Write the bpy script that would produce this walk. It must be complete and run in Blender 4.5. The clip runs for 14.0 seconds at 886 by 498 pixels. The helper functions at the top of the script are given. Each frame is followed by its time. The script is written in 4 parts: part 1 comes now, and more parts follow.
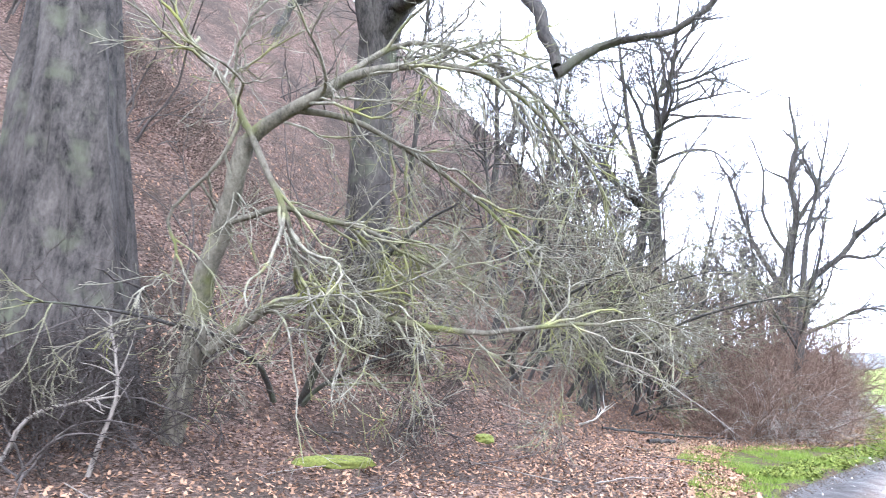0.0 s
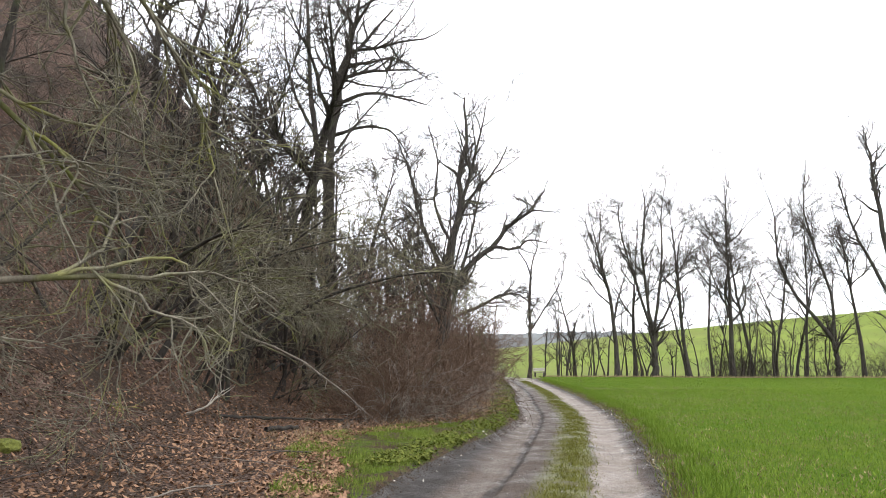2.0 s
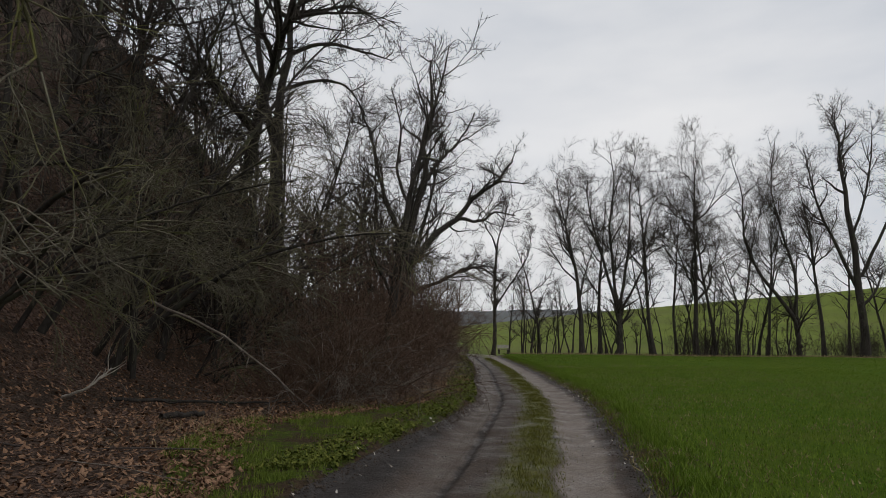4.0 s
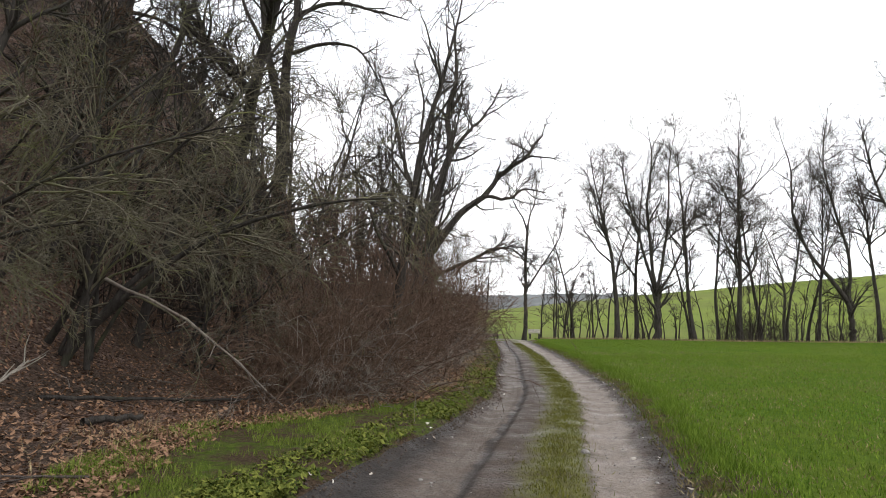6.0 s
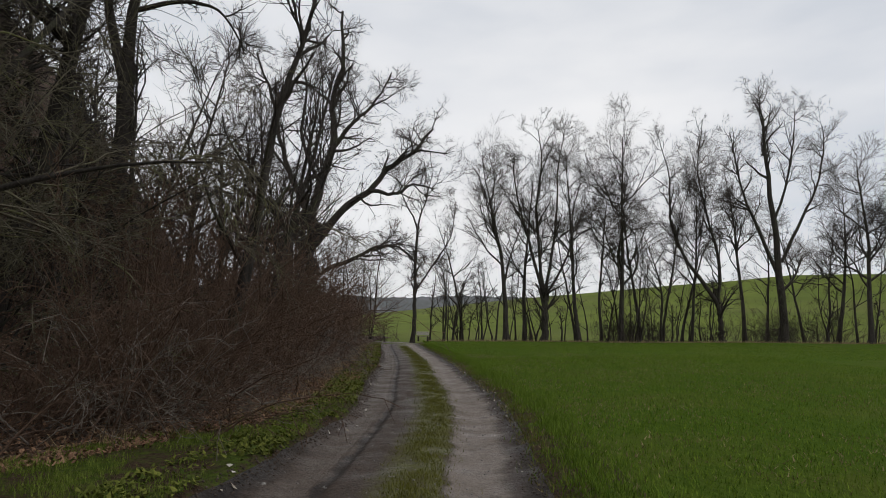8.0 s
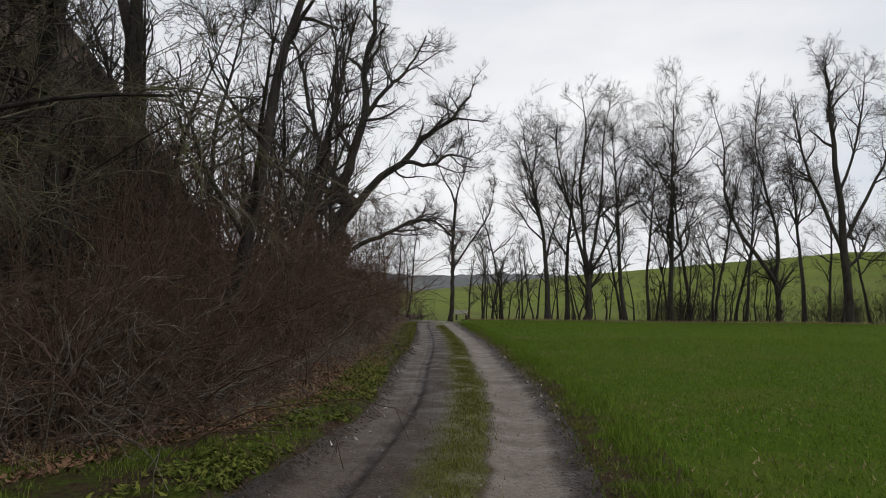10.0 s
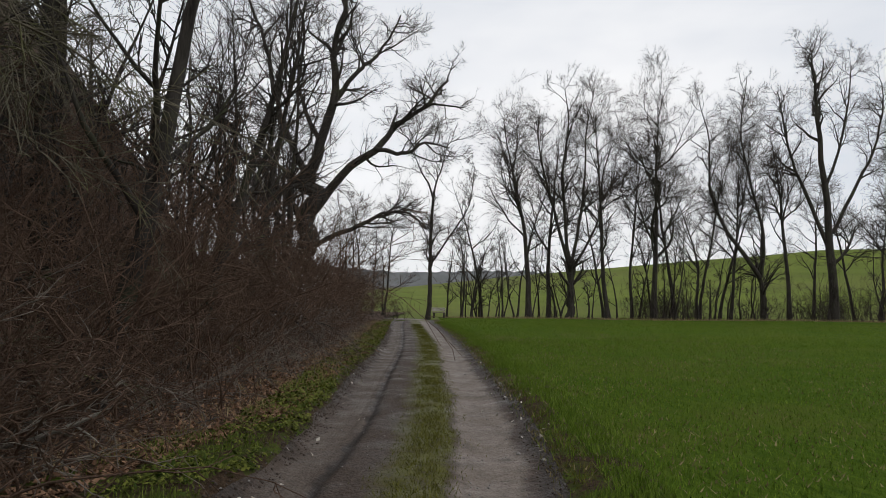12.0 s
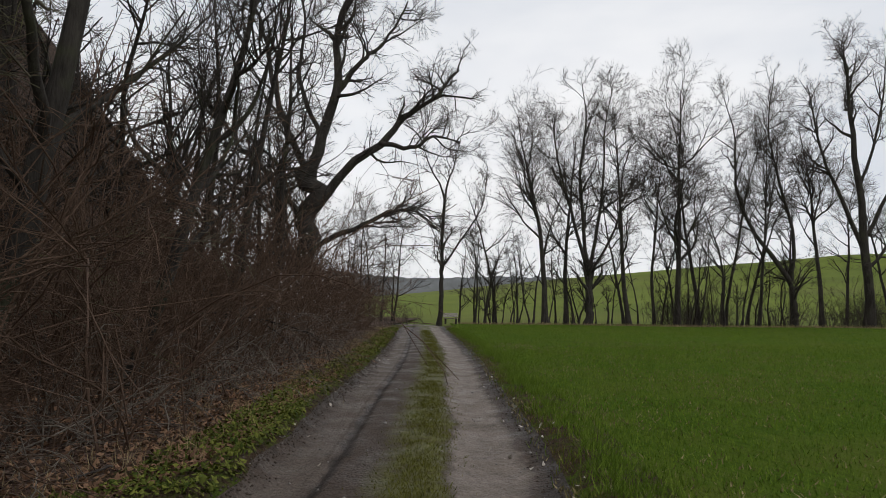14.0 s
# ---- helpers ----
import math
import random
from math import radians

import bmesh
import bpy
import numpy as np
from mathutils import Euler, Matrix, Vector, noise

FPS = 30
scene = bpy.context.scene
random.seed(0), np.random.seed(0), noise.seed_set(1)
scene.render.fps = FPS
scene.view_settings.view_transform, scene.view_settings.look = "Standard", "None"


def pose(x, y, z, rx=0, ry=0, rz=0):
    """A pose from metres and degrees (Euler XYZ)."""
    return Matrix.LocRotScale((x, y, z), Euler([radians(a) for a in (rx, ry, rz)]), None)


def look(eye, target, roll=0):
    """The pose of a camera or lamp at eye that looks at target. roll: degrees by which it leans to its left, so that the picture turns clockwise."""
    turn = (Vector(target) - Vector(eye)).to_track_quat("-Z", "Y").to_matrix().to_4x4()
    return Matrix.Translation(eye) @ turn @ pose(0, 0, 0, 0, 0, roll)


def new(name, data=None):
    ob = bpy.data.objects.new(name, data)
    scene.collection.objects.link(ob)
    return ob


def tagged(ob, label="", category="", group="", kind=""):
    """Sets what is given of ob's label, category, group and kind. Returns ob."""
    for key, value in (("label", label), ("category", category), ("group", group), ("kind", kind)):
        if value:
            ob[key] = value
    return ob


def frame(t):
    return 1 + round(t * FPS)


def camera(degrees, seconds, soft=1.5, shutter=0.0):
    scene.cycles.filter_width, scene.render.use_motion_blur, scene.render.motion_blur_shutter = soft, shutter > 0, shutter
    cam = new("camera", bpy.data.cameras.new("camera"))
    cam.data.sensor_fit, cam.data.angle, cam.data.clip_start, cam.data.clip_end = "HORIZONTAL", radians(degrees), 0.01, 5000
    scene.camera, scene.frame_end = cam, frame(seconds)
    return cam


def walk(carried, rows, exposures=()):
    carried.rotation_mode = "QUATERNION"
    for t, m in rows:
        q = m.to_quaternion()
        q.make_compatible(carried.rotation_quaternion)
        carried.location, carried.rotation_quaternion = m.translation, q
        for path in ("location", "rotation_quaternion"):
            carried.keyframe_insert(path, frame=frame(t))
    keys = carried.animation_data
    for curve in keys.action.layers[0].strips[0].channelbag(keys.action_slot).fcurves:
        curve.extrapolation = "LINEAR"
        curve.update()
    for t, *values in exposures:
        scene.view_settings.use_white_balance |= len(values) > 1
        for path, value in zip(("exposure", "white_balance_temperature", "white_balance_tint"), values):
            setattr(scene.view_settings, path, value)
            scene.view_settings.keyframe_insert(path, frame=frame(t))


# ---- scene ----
cam = camera(71.2, 14.0, soft=0.6, shutter=0.25)
ROWS = [  # seconds, place, yaw, pitch, lean
    (0, 0.983, 9.901, 1.553, 15.06, 11.45, 1.60),
    (0.2, 1.109, 10.139, 1.541, 11.70, 11.26, 1.33),
    (0.3, 1.171, 10.258, 1.534, 6.20, 11.17, 1.19),
    (0.5, 1.298, 10.495, 1.524, -4.90, 10.98, 0.91),
    (0.6, 1.364, 10.614, 1.521, -7.90, 10.96, 0.83),
    (1, 1.631, 11.086, 1.520, -9.08, 10.88, 0.48),
    (1.5, 1.960, 11.657, 1.528, -9.58, 10.41, 0.68),
    (2, 2.244, 12.194, 1.528, -12.96, 10.28, 0.55),
    (2.5, 2.457, 12.706, 1.507, -12.90, 10.30, 0.62),
    (2.7, 2.541, 12.899, 1.502, -16.60, 9.98, 0.83),
    (4.8, 3.531, 14.843, 1.501, -13.84, 7.13, 1.03),
    (5, 3.643, 15.036, 1.510, -12.79, 6.89, 1.12),
    (5.5, 3.932, 15.554, 1.531, -13.35, 6.62, 1.11),
    (6, 4.175, 16.080, 1.527, -12.92, 6.68, 1.08),
    (6.5, 4.445, 16.587, 1.521, -13.03, 6.67, 1.17),
    (7, 4.773, 17.072, 1.519, -12.70, 6.96, 1.08),
    (7.5, 5.117, 17.542, 1.527, -22.34, 6.76, 1.03),
    (8, 5.418, 18.011, 1.520, -22.65, 7.06, 0.90),
    (8.2, 5.515, 18.202, 1.518, -22.27, 7.06, 0.87),
    (10.3, 6.426, 20.218, 1.569, -18.02, 4.72, 1.09),
    (10.5, 6.531, 20.415, 1.569, -17.47, 4.69, 1.06),
    (11, 6.833, 20.903, 1.576, -22.11, 4.61, 1.08),
    (11.5, 7.097, 21.384, 1.595, -22.18, 4.82, 0.88),
    (12, 7.331, 21.884, 1.601, -20.76, 4.71, 1.11),
    (12.5, 7.578, 22.405, 1.594, -20.52, 4.98, 1.03),
    (13, 7.857, 22.932, 1.586, -17.01, 4.85, 1.22),
    (13.5, 8.138, 23.441, 1.577, -20.36, 5.08, 1.13),
    (14, 8.358, 23.950, 1.546, -19.39, 5.23, 1.11),
]

EXPOSURES = [(0, 3.0, 5300, 14), (0.5, 2.8, 5400, 13), (1.0, 2.15, 5900, 11), (1.5, 1.8, 6200, 10), (2.0, 1.3, 6400, 10), (2.5, 0.7, 6500, 10), (2.7, 0.5, 6500, 10), (4.8, -1.0, 6500, 10), (5.0, 0.0, 6500, 10), (5.5, 0.65, 6500, 10),
             (6.5, 0.58, 6500, 10), (7.0, 0.45, 6500, 10), (7.5, 0.3, 6500, 10), (8.0, -0.55, 6500, 10), (8.2, -0.55, 6500, 10), (10.3, -0.38, 6500, 10), (11, -0.25, 6500, 10), (12, -0.42, 6500, 10), (14, -0.45, 6500, 10)]


def stand(x, y, z, yaw, pitch, lean):
    yaw, pitch = radians(yaw), radians(pitch)
    ahead = Vector((-math.sin(yaw) * math.cos(pitch), math.cos(yaw) * math.cos(pitch), math.sin(pitch)))
    return look((x, y, z), Vector((x, y, z)) + ahead, lean)


walk(cam, [(t, stand(*r)) for t, *r in ROWS], EXPOSURES)

# ---- world and light: an overcast winter day ----
world = bpy.data.worlds.new("overcast_sky")
scene.world = world
world.use_nodes = True
wn, wl = world.node_tree.nodes, world.node_tree.links
wn.clear()
SUN_UP, SUN_TURN = 32.0, 150.0
sky = wn.new("ShaderNodeTexSky")
sky.sky_type, sky.sun_disc = "NISHITA", False
sky.sun_elevation, sky.sun_rotation = radians(SUN_UP), radians(SUN_TURN)
coord = wn.new("ShaderNodeTexCoord")
stretch = wn.new("ShaderNodeMapping")
stretch.inputs["Scale"].default_value = (1.0, 1.0, 3.2)
clouds = wn.new("ShaderNodeTexNoise")
clouds.inputs["Scale"].default_value, clouds.inputs["Detail"].default_value = 1.7, 6.0
ramp = wn.new("ShaderNodeValToRGB")
ramp.color_ramp.elements[0].position, ramp.color_ramp.elements[0].color = 0.34, (0.94, 0.985, 1.06, 1)
ramp.color_ramp.elements[1].position, ramp.color_ramp.elements[1].color = 0.62, (1.30, 1.30, 1.31, 1)
dim = wn.new("ShaderNodeMix")
dim.data_type, dim.blend_type = "RGBA", "MULTIPLY"
dim.inputs[0].default_value = 1.0
dim.inputs[7].default_value = (0.08, 0.08, 0.08, 1)
mix = wn.new("ShaderNodeMix")
mix.data_type = "RGBA"
mix.inputs[0].default_value = 0.9
back = wn.new("ShaderNodeBackground")
back.inputs["Strength"].default_value = 1.08
wout = wn.new("ShaderNodeOutputWorld")
wl.new(coord.outputs["Generated"], stretch.inputs["Vector"])
wl.new(stretch.outputs["Vector"], clouds.inputs["Vector"])
wl.new(clouds.outputs["Fac"], ramp.inputs["Fac"])
wl.new(sky.outputs["Color"], dim.inputs[6])
wl.new(dim.outputs[2], mix.inputs[6])
wl.new(ramp.outputs["Color"], mix.inputs[7])
wl.new(mix.outputs[2], back.inputs["Color"])
wl.new(back.outputs["Background"], wout.inputs["Surface"])

sun_data = bpy.data.lights.new("sun", "SUN")
sun_data.energy, sun_data.angle, sun_data.color = 0.35, radians(40), (1.0, 0.97, 0.92)
sun = new("sun", sun_data)
sun.matrix_world = look((0, 0, 50), (50 - 50 * 1.2, 50 * 0.5, 50 - 50 * 0.9))

# ---- materials ----


class Nodes:
    """A short way to write a node material."""

    def __init__(self, name, rough=0.9, spec=0.3):
        self.m = bpy.data.materials.new(name)
        self.m.use_nodes = True
        self.t = self.m.node_tree
        self.b = self.t.nodes["Principled BSDF"]
        self.b.inputs["Roughness"].default_value = rough
        self.b.inputs["Specular IOR Level"].default_value = spec
        self.c = self.t.nodes.new("ShaderNodeTexCoord").outputs["Object"]

    def put(self, a, b):
        self.t.links.new(a, b)

    def scaled(self, scale):
        n = self.t.nodes.new("ShaderNodeMapping")
        n.inputs["Scale"].default_value = scale
        self.put(self.c, n.inputs["Vector"])
        return n.outputs["Vector"]

    def noise(self, scale, detail=4.0, rough=0.6, vec=None):
        n = self.t.nodes.new("ShaderNodeTexNoise")
        n.inputs["Scale"].default_value, n.inputs["Detail"].default_value, n.inputs["Roughness"].default_value = scale, detail, rough
        self.put(vec or self.c, n.inputs["Vector"])
        return n.outputs["Fac"]

    def cells(self, scale, out="Distance", vec=None):
        n = self.t.nodes.new("ShaderNodeTexVoronoi")
        n.inputs["Scale"].default_value = scale
        self.put(vec or self.c, n.inputs["Vector"])
        return n.outputs[out]

    def ramp(self, fac, *stops):
        n = self.t.nodes.new("ShaderNodeValToRGB")
        e = n.color_ramp.elements
        while len(e) < len(stops):
            e.new(0.5)
        for el, (p, c) in zip(e, stops):
            el.position, el.color = p, (*c, 1) if len(c) == 3 else c
        self.put(fac, n.inputs["Fac"])
        return n.outputs["Color"]

    def mix(self, fac, a, b, kind="MIX"):
        n = self.t.nodes.new("ShaderNodeMix")
        n.data_type, n.blend_type = "RGBA", kind
        for value, socket in ((fac, n.inputs[0]), (a, n.inputs[6]), (b, n.inputs[7])):
            if isinstance(value, (int, float)):
                socket.default_value = value
            elif isinstance(value, tuple):
                socket.default_value = (*value, 1)
            else:
                self.put(value, socket)
        return n.outputs[2]

    def sums(self, op, a, b):
        n = self.t.nodes.new("ShaderNodeMath")
        n.operation = op
        for value, socket in ((a, n.inputs[0]), (b, n.inputs[1])):
            if isinstance(value, (int, float)):
                socket.default_value = value
            else:
                self.put(value, socket)
        return n.outputs[0]

    def island(self):
        return self.t.nodes.new("ShaderNodeNewGeometry").outputs["Random Per Island"]

    def done(self, colour, height=None, strength=0.4, distance=0.03, rough=None):
        self.put(colour, self.b.inputs["Base Color"])
        if rough is not None:
            self.put(rough, self.b.inputs["Roughness"])
        if height is not None:
            n = self.t.nodes.new("ShaderNodeBump")
            n.inputs["Strength"].default_value, n.inputs["Distance"].default_value = strength, distance
            self.put(height, n.inputs["Height"])
            self.put(n.outputs["Normal"], self.b.inputs["Normal"])
        return self.m


def bark(name, dark, light, moss=None, much=0.5, coarse=1.0, along=1.2):
    n = Nodes(name, 0.95, 0.15)
    long = n.scaled((7, 7, along))
    grain = n.sums("ADD", n.sums("MULTIPLY", n.noise(0.9 * coarse, 5, 0.7, long), 0.6), n.sums("MULTIPLY", n.noise(4.5 * coarse, 6, 0.75, long), 0.4))
    patch = n.noise(1.3, 3)
    col = n.ramp(grain, (0.38, dark), (0.66, light))
    if moss:
        col = n.mix(n.ramp(patch, (0.62 - 0.3 * much, (0, 0, 0)), (0.8 - 0.3 * much, (1, 1, 1))), col, moss)
    return n.done(col, grain, 0.9, 0.06)


BARK_GREY = bark("grey_bark", (0.0217, 0.0186, 0.0167), (0.0806, 0.0713, 0.062), (0.062, 0.0651, 0.0372), 0.3)
BARK_OLD = bark("old_bark", (0.008, 0.0065, 0.006), (0.085, 0.072, 0.062), (0.07, 0.07, 0.045), 0.25, 0.6, 2.4)
BARK_MOSSY = bark("mossy_bark", (0.05, 0.043, 0.032), (0.19, 0.165, 0.125), (0.105, 0.11, 0.032), 0.38, 1.0, 3.0)
BARK_LICHEN = bark("lichen_twig", (0.075, 0.064, 0.048), (0.30, 0.275, 0.21), (0.19, 0.185, 0.055), 0.4)
TWIG_GREY = bark("grey_twig", (0.040, 0.032, 0.028), (0.12, 0.10, 0.088))
TWIG_RED = bark("red_brown_twig", (0.066, 0.041, 0.029), (0.19, 0.125, 0.089))
TWIG_OLIVE = bark("olive_twig", (0.075, 0.066, 0.045), (0.225, 0.20, 0.145), (0.16, 0.16, 0.068), 0.4)
TWIG_DRY = bark("dry_stem", (0.11, 0.09, 0.075), (0.29, 0.25, 0.21))
TWIG_DARK = bark("dark_twig", (0.020, 0.015, 0.013), (0.070, 0.054, 0.045))
TWIG_PALE = bark("pale_twig", (0.20, 0.18, 0.15), (0.45, 0.41, 0.35))


def litter_material():
    n = Nodes("leaf_litter", 0.95, 0.1)
    leaf = n.cells(22, "Color")
    col = n.ramp(leaf, (0.1, (0.034, 0.021, 0.016)), (0.45, (0.115, 0.072, 0.054)), (0.8, (0.20, 0.135, 0.105)), (1.0, (0.33, 0.25, 0.205)))
    col = n.mix(n.ramp(n.noise(0.5, 6, 0.7), (0.42, (0, 0, 0)), (0.60, (0.85, 0.85, 0.85))), col, (0.060, 0.045, 0.034))
    return n.done(col, n.sums("ADD", n.cells(24), n.noise(7, 6, 0.7)), 1.0, 0.09)


def field_material():
    n = Nodes("young_crop", 0.95, 0.02)
    rows = n.noise(2.2, 5, 0.7, n.scaled((6, 1.2, 1)))
    col = n.ramp(rows, (0.25, (0.034, 0.064, 0.007)), (0.5, (0.062, 0.106, 0.010)), (0.8, (0.105, 0.155, 0.018)))
    dry = n.ramp(n.noise(0.22, 6, 0.75), (0.46, (0, 0, 0)), (0.62, (0.6, 0.6, 0.6)))
    col = n.mix(dry, col, (0.105, 0.118, 0.025))
    col = n.mix(n.ramp(n.noise(30, 4), (0.55, (0, 0, 0)), (0.78, (0.5, 0.5, 0.5))), col, (0.06, 0.052, 0.030))
    return n.done(n.mix(n.noise(0.07, 3), col, (0.8, 0.86, 0.7), "MULTIPLY"), n.noise(18, 5), 0.9, 0.06)


def meadow_material():
    n = Nodes("meadow", 0.9, 0.08)
    col = n.ramp(n.noise(0.035, 6), (0.3, (0.090, 0.122, 0.016)), (0.7, (0.148, 0.182, 0.027)))
    col = n.mix(n.ramp(n.noise(0.012, 4), (0.48, (0, 0, 0)), (0.6, (0.5, 0.5, 0.5))), col, (0.12, 0.12, 0.04))
    return n.done(n.mix(n.noise(1.5, 5), col, (0.8, 0.82, 0.7), "MULTIPLY"), n.noise(4, 5), 0.6, 0.1)


def verge_material():
    n = Nodes("grass_verge", 0.95, 0.06)
    grass = n.ramp(n.noise(9, 6, 0.75), (0.3, (0.034, 0.050, 0.010)), (0.5, (0.075, 0.110, 0.016)), (0.75, (0.125, 0.160, 0.028)))
    earth = n.ramp(n.noise(24, 5, 0.7), (0.3, (0.030, 0.020, 0.013)), (0.7, (0.115, 0.078, 0.050)))
    return n.done(n.mix(n.ramp(n.noise(1.6, 6, 0.75), (0.41, (0, 0, 0)), (0.54, (1, 1, 1))), grass, earth), n.noise(16, 6, 0.75), 1.0, 0.07)


def road_material():
    n = Nodes("dirt_track", 0.6, 0.22)
    uv = n.t.nodes.new("ShaderNodeUVMap")
    uv.uv_map = "across"
    cut = n.t.nodes.new("ShaderNodeSeparateXYZ")
    n.put(uv.outputs["UV"], cut.inputs[0])
    wob = n.sums("MULTIPLY", n.sums("SUBTRACT", n.noise(0.9, 6, 0.65), 0.5), 0.16)
    u = n.sums("ADD", cut.outputs[0], wob)
    fine = n.noise(16, 7, 0.7)
    stones = n.cells(34)
    mud = n.ramp(fine, (0.25, (0.024, 0.017, 0.013)), (0.55, (0.072, 0.052, 0.040)), (0.85, (0.15, 0.113, 0.089)))
    pale = n.ramp(fine, (0.2, (0.125, 0.100, 0.083)), (0.7, (0.265, 0.222, 0.186)))
    green = n.ramp(n.noise(9, 6, 0.7), (0.3, (0.045, 0.036, 0.014)), (0.5, (0.085, 0.082, 0.018)), (0.8, (0.135, 0.135, 0.026)))
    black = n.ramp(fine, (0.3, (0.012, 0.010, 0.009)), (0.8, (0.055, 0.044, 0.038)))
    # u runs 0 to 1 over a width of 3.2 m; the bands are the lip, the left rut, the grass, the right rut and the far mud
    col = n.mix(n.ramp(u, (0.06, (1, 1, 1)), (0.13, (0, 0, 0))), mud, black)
    left = n.ramp(u, (0.12, (0, 0, 0)), (0.19, (0.38, 0.38, 0.38)), (0.26, (0.3, 0.3, 0.3)), (0.30, (0, 0, 0)))
    col = n.mix(left, col, pale)
    col = n.mix(n.ramp(u, (0.275, (0, 0, 0)), (0.29, (0.8, 0.8, 0.8)), (0.31, (0.8, 0.8, 0.8)), (0.33, (0, 0, 0))), col, black)
    mid = n.ramp(u, (0.42, (0, 0, 0)), (0.51, (1, 1, 1)), (0.64, (1, 1, 1)), (0.665, (0, 0, 0)))
    col = n.mix(n.mix(1.0, mid, n.ramp(n.noise(2.6, 5, 0.7), (0.32, (0.3, 0.3, 0.3)), (0.48, (1, 1, 1))), "MULTIPLY"), col, green)
    right = n.ramp(u, (0.655, (0, 0, 0)), (0.68, (0.95, 0.95, 0.95)), (0.84, (0.95, 0.95, 0.95)), (0.88, (0, 0, 0)))
    right = n.mix(1.0, right, n.ramp(n.noise(1.4, 5, 0.7), (0.3, (0.45, 0.45, 0.45)), (0.5, (1, 1, 1))), "MULTIPLY")
    col = n.mix(right, col, pale)
    col = n.mix(n.ramp(u, (0.88, (0, 0, 0)), (0.92, (0.7, 0.7, 0.7))), col, black)
    col = n.mix(n.ramp(n.noise(5, 5, 0.75), (0.30, (0.55, 0.55, 0.55)), (0.46, (0, 0, 0))), col, black)
    height = n.sums("ADD", n.sums("MULTIPLY", stones, -0.5), n.sums("ADD", fine, n.noise(3, 4)))
    wet = n.ramp(n.noise(1.7, 3), (0.35, (0.42, 0.42, 0.42)), (0.65, (0.85, 0.85, 0.85)))
    return n.done(col, height, 0.8, 0.035, wet)


def plain(name, lo, hi, scale=20.0, rough=0.85):
    n = Nodes(name, rough, 0.3)
    g = n.noise(scale, 5)
    return n.done(n.ramp(g, (0.3, lo), (0.7, hi)), g, 0.4, 0.02)


def blade_material(name, lo, hi):
    n = Nodes(name, 0.85, 0.08)
    return n.done(n.ramp(n.island(), (0.0, lo), (1.0, hi)))


LITTER, FIELD, MEADOW, VERGE, ROAD = litter_material(), field_material(), meadow_material(), verge_material(), road_material()
CROP_BLADE = blade_material("crop_blade", (0.050, 0.105, 0.010), (0.195, 0.270, 0.034))
GRASS_BLADE = blade_material("grass_blade", (0.058, 0.095, 0.012), (0.20, 0.245, 0.045))
TUSSOCK_BLADE = blade_material("tussock_blade", (0.065, 0.118, 0.012), (0.165, 0.235, 0.030))
IVY = blade_material("weed_leaf", (0.035, 0.055, 0.010), (0.165, 0.175, 0.035))
PALE_LEAF = blade_material("bleached_leaf", (0.30, 0.26, 0.21), (0.62, 0.58, 0.52))
TRACK_BLADE = blade_material("track_grass_blade", (0.065, 0.072, 0.012), (0.17, 0.165, 0.035))
DRY_BLADE = blade_material("dry_blade", (0.16, 0.115, 0.06), (0.38, 0.30, 0.17))
FLECK = blade_material("dry_fleck", (0.12, 0.10, 0.045), (0.32, 0.26, 0.14))
LEAF = blade_material("dead_leaf", (0.062, 0.032, 0.019), (0.31, 0.185, 0.115))
STONE = plain("stone", (0.12, 0.11, 0.10), (0.34, 0.32, 0.30))
PLANK = plain("weathered_wood", (0.10, 0.085, 0.07), (0.26, 0.23, 0.19), 12)
PLANK_PALE = plain("pale_plank", (0.24, 0.22, 0.19), (0.42, 0.39, 0.35), 12)
# the ridge's woods: haze of distance is mixed into this pale grey-blue
HAZED_WOOD = plain("hazed_wood", (0.10, 0.105, 0.105), (0.19, 0.195, 0.20), 0.05)

# ---- the lie of the land ----


def track_x(y):
    """The middle of the track."""
    y = np.asarray(y, float)
    d = np.clip(y, 8, 90) - 30
    x = 10.12 + 0.4173 * d - 0.00491 * d**2 + 0.0000701 * d**3
    ease = np.clip((y - 28) / 8, 0, 1)
    return x + np.where(y < 8, 0.748 * (y - 8), 0) - 0.30 * ease**2 * (3 - 2 * ease) + 0.10 * np.clip((24 - y) / 4, 0, 1)


def toe_x(y):
    """The foot of the wooded slope."""
    y = np.asarray(y, float)
    return -0.7 + 0.19 * (y - 25) - 0.08 * np.clip(25 - y, 0, None) ** 2 * (1 / (1 + 0.01 * np.clip(25 - y, 0, None) ** 2))


def ripple(x, y, size, seed=0.0):
    """Soft, uneven waves, about -1 to 1."""
    x, y = np.asarray(x, float) / size + seed, np.asarray(y, float) / size - seed
    return (np.sin(1.9 * x + 1.3 * np.sin(1.1 * y)) + np.sin(2.3 * y + 1.7 * np.sin(0.9 * x + 1)) + np.sin(1.3 * (x + y) + 2 * np.sin(0.7 * (x - y)))) / 3


def across(x, y):
    """Metres to the right of the track's middle."""
    return (np.asarray(x, float) - track_x(y)) * 0.91


def left_lip(y):
    """Where the bare mud gives way to the grass, left of the track's middle."""
    y = np.asarray(y, float)
    return -1.34 - 0.55 * np.exp(-(((y - 20.5) / 3.4) ** 2)) + 0.12 * np.exp(-(((y - 28.8) / 2.2) ** 2)) + 0.05 * ripple(y * 0, y, 0.6)


def side_rise(x, y):
    """The gentle rise of the field towards its far corner."""
    out = 0.335 * (x - 8.4) + 0.942 * (y - 24.6)
    side = 0.942 * (x - 8.4) - 0.335 * (y - 24.6)
    return 0.28 * np.clip((side - 4) / 30, 0, 2) * np.clip((out - 5) / 40, 0, 1)


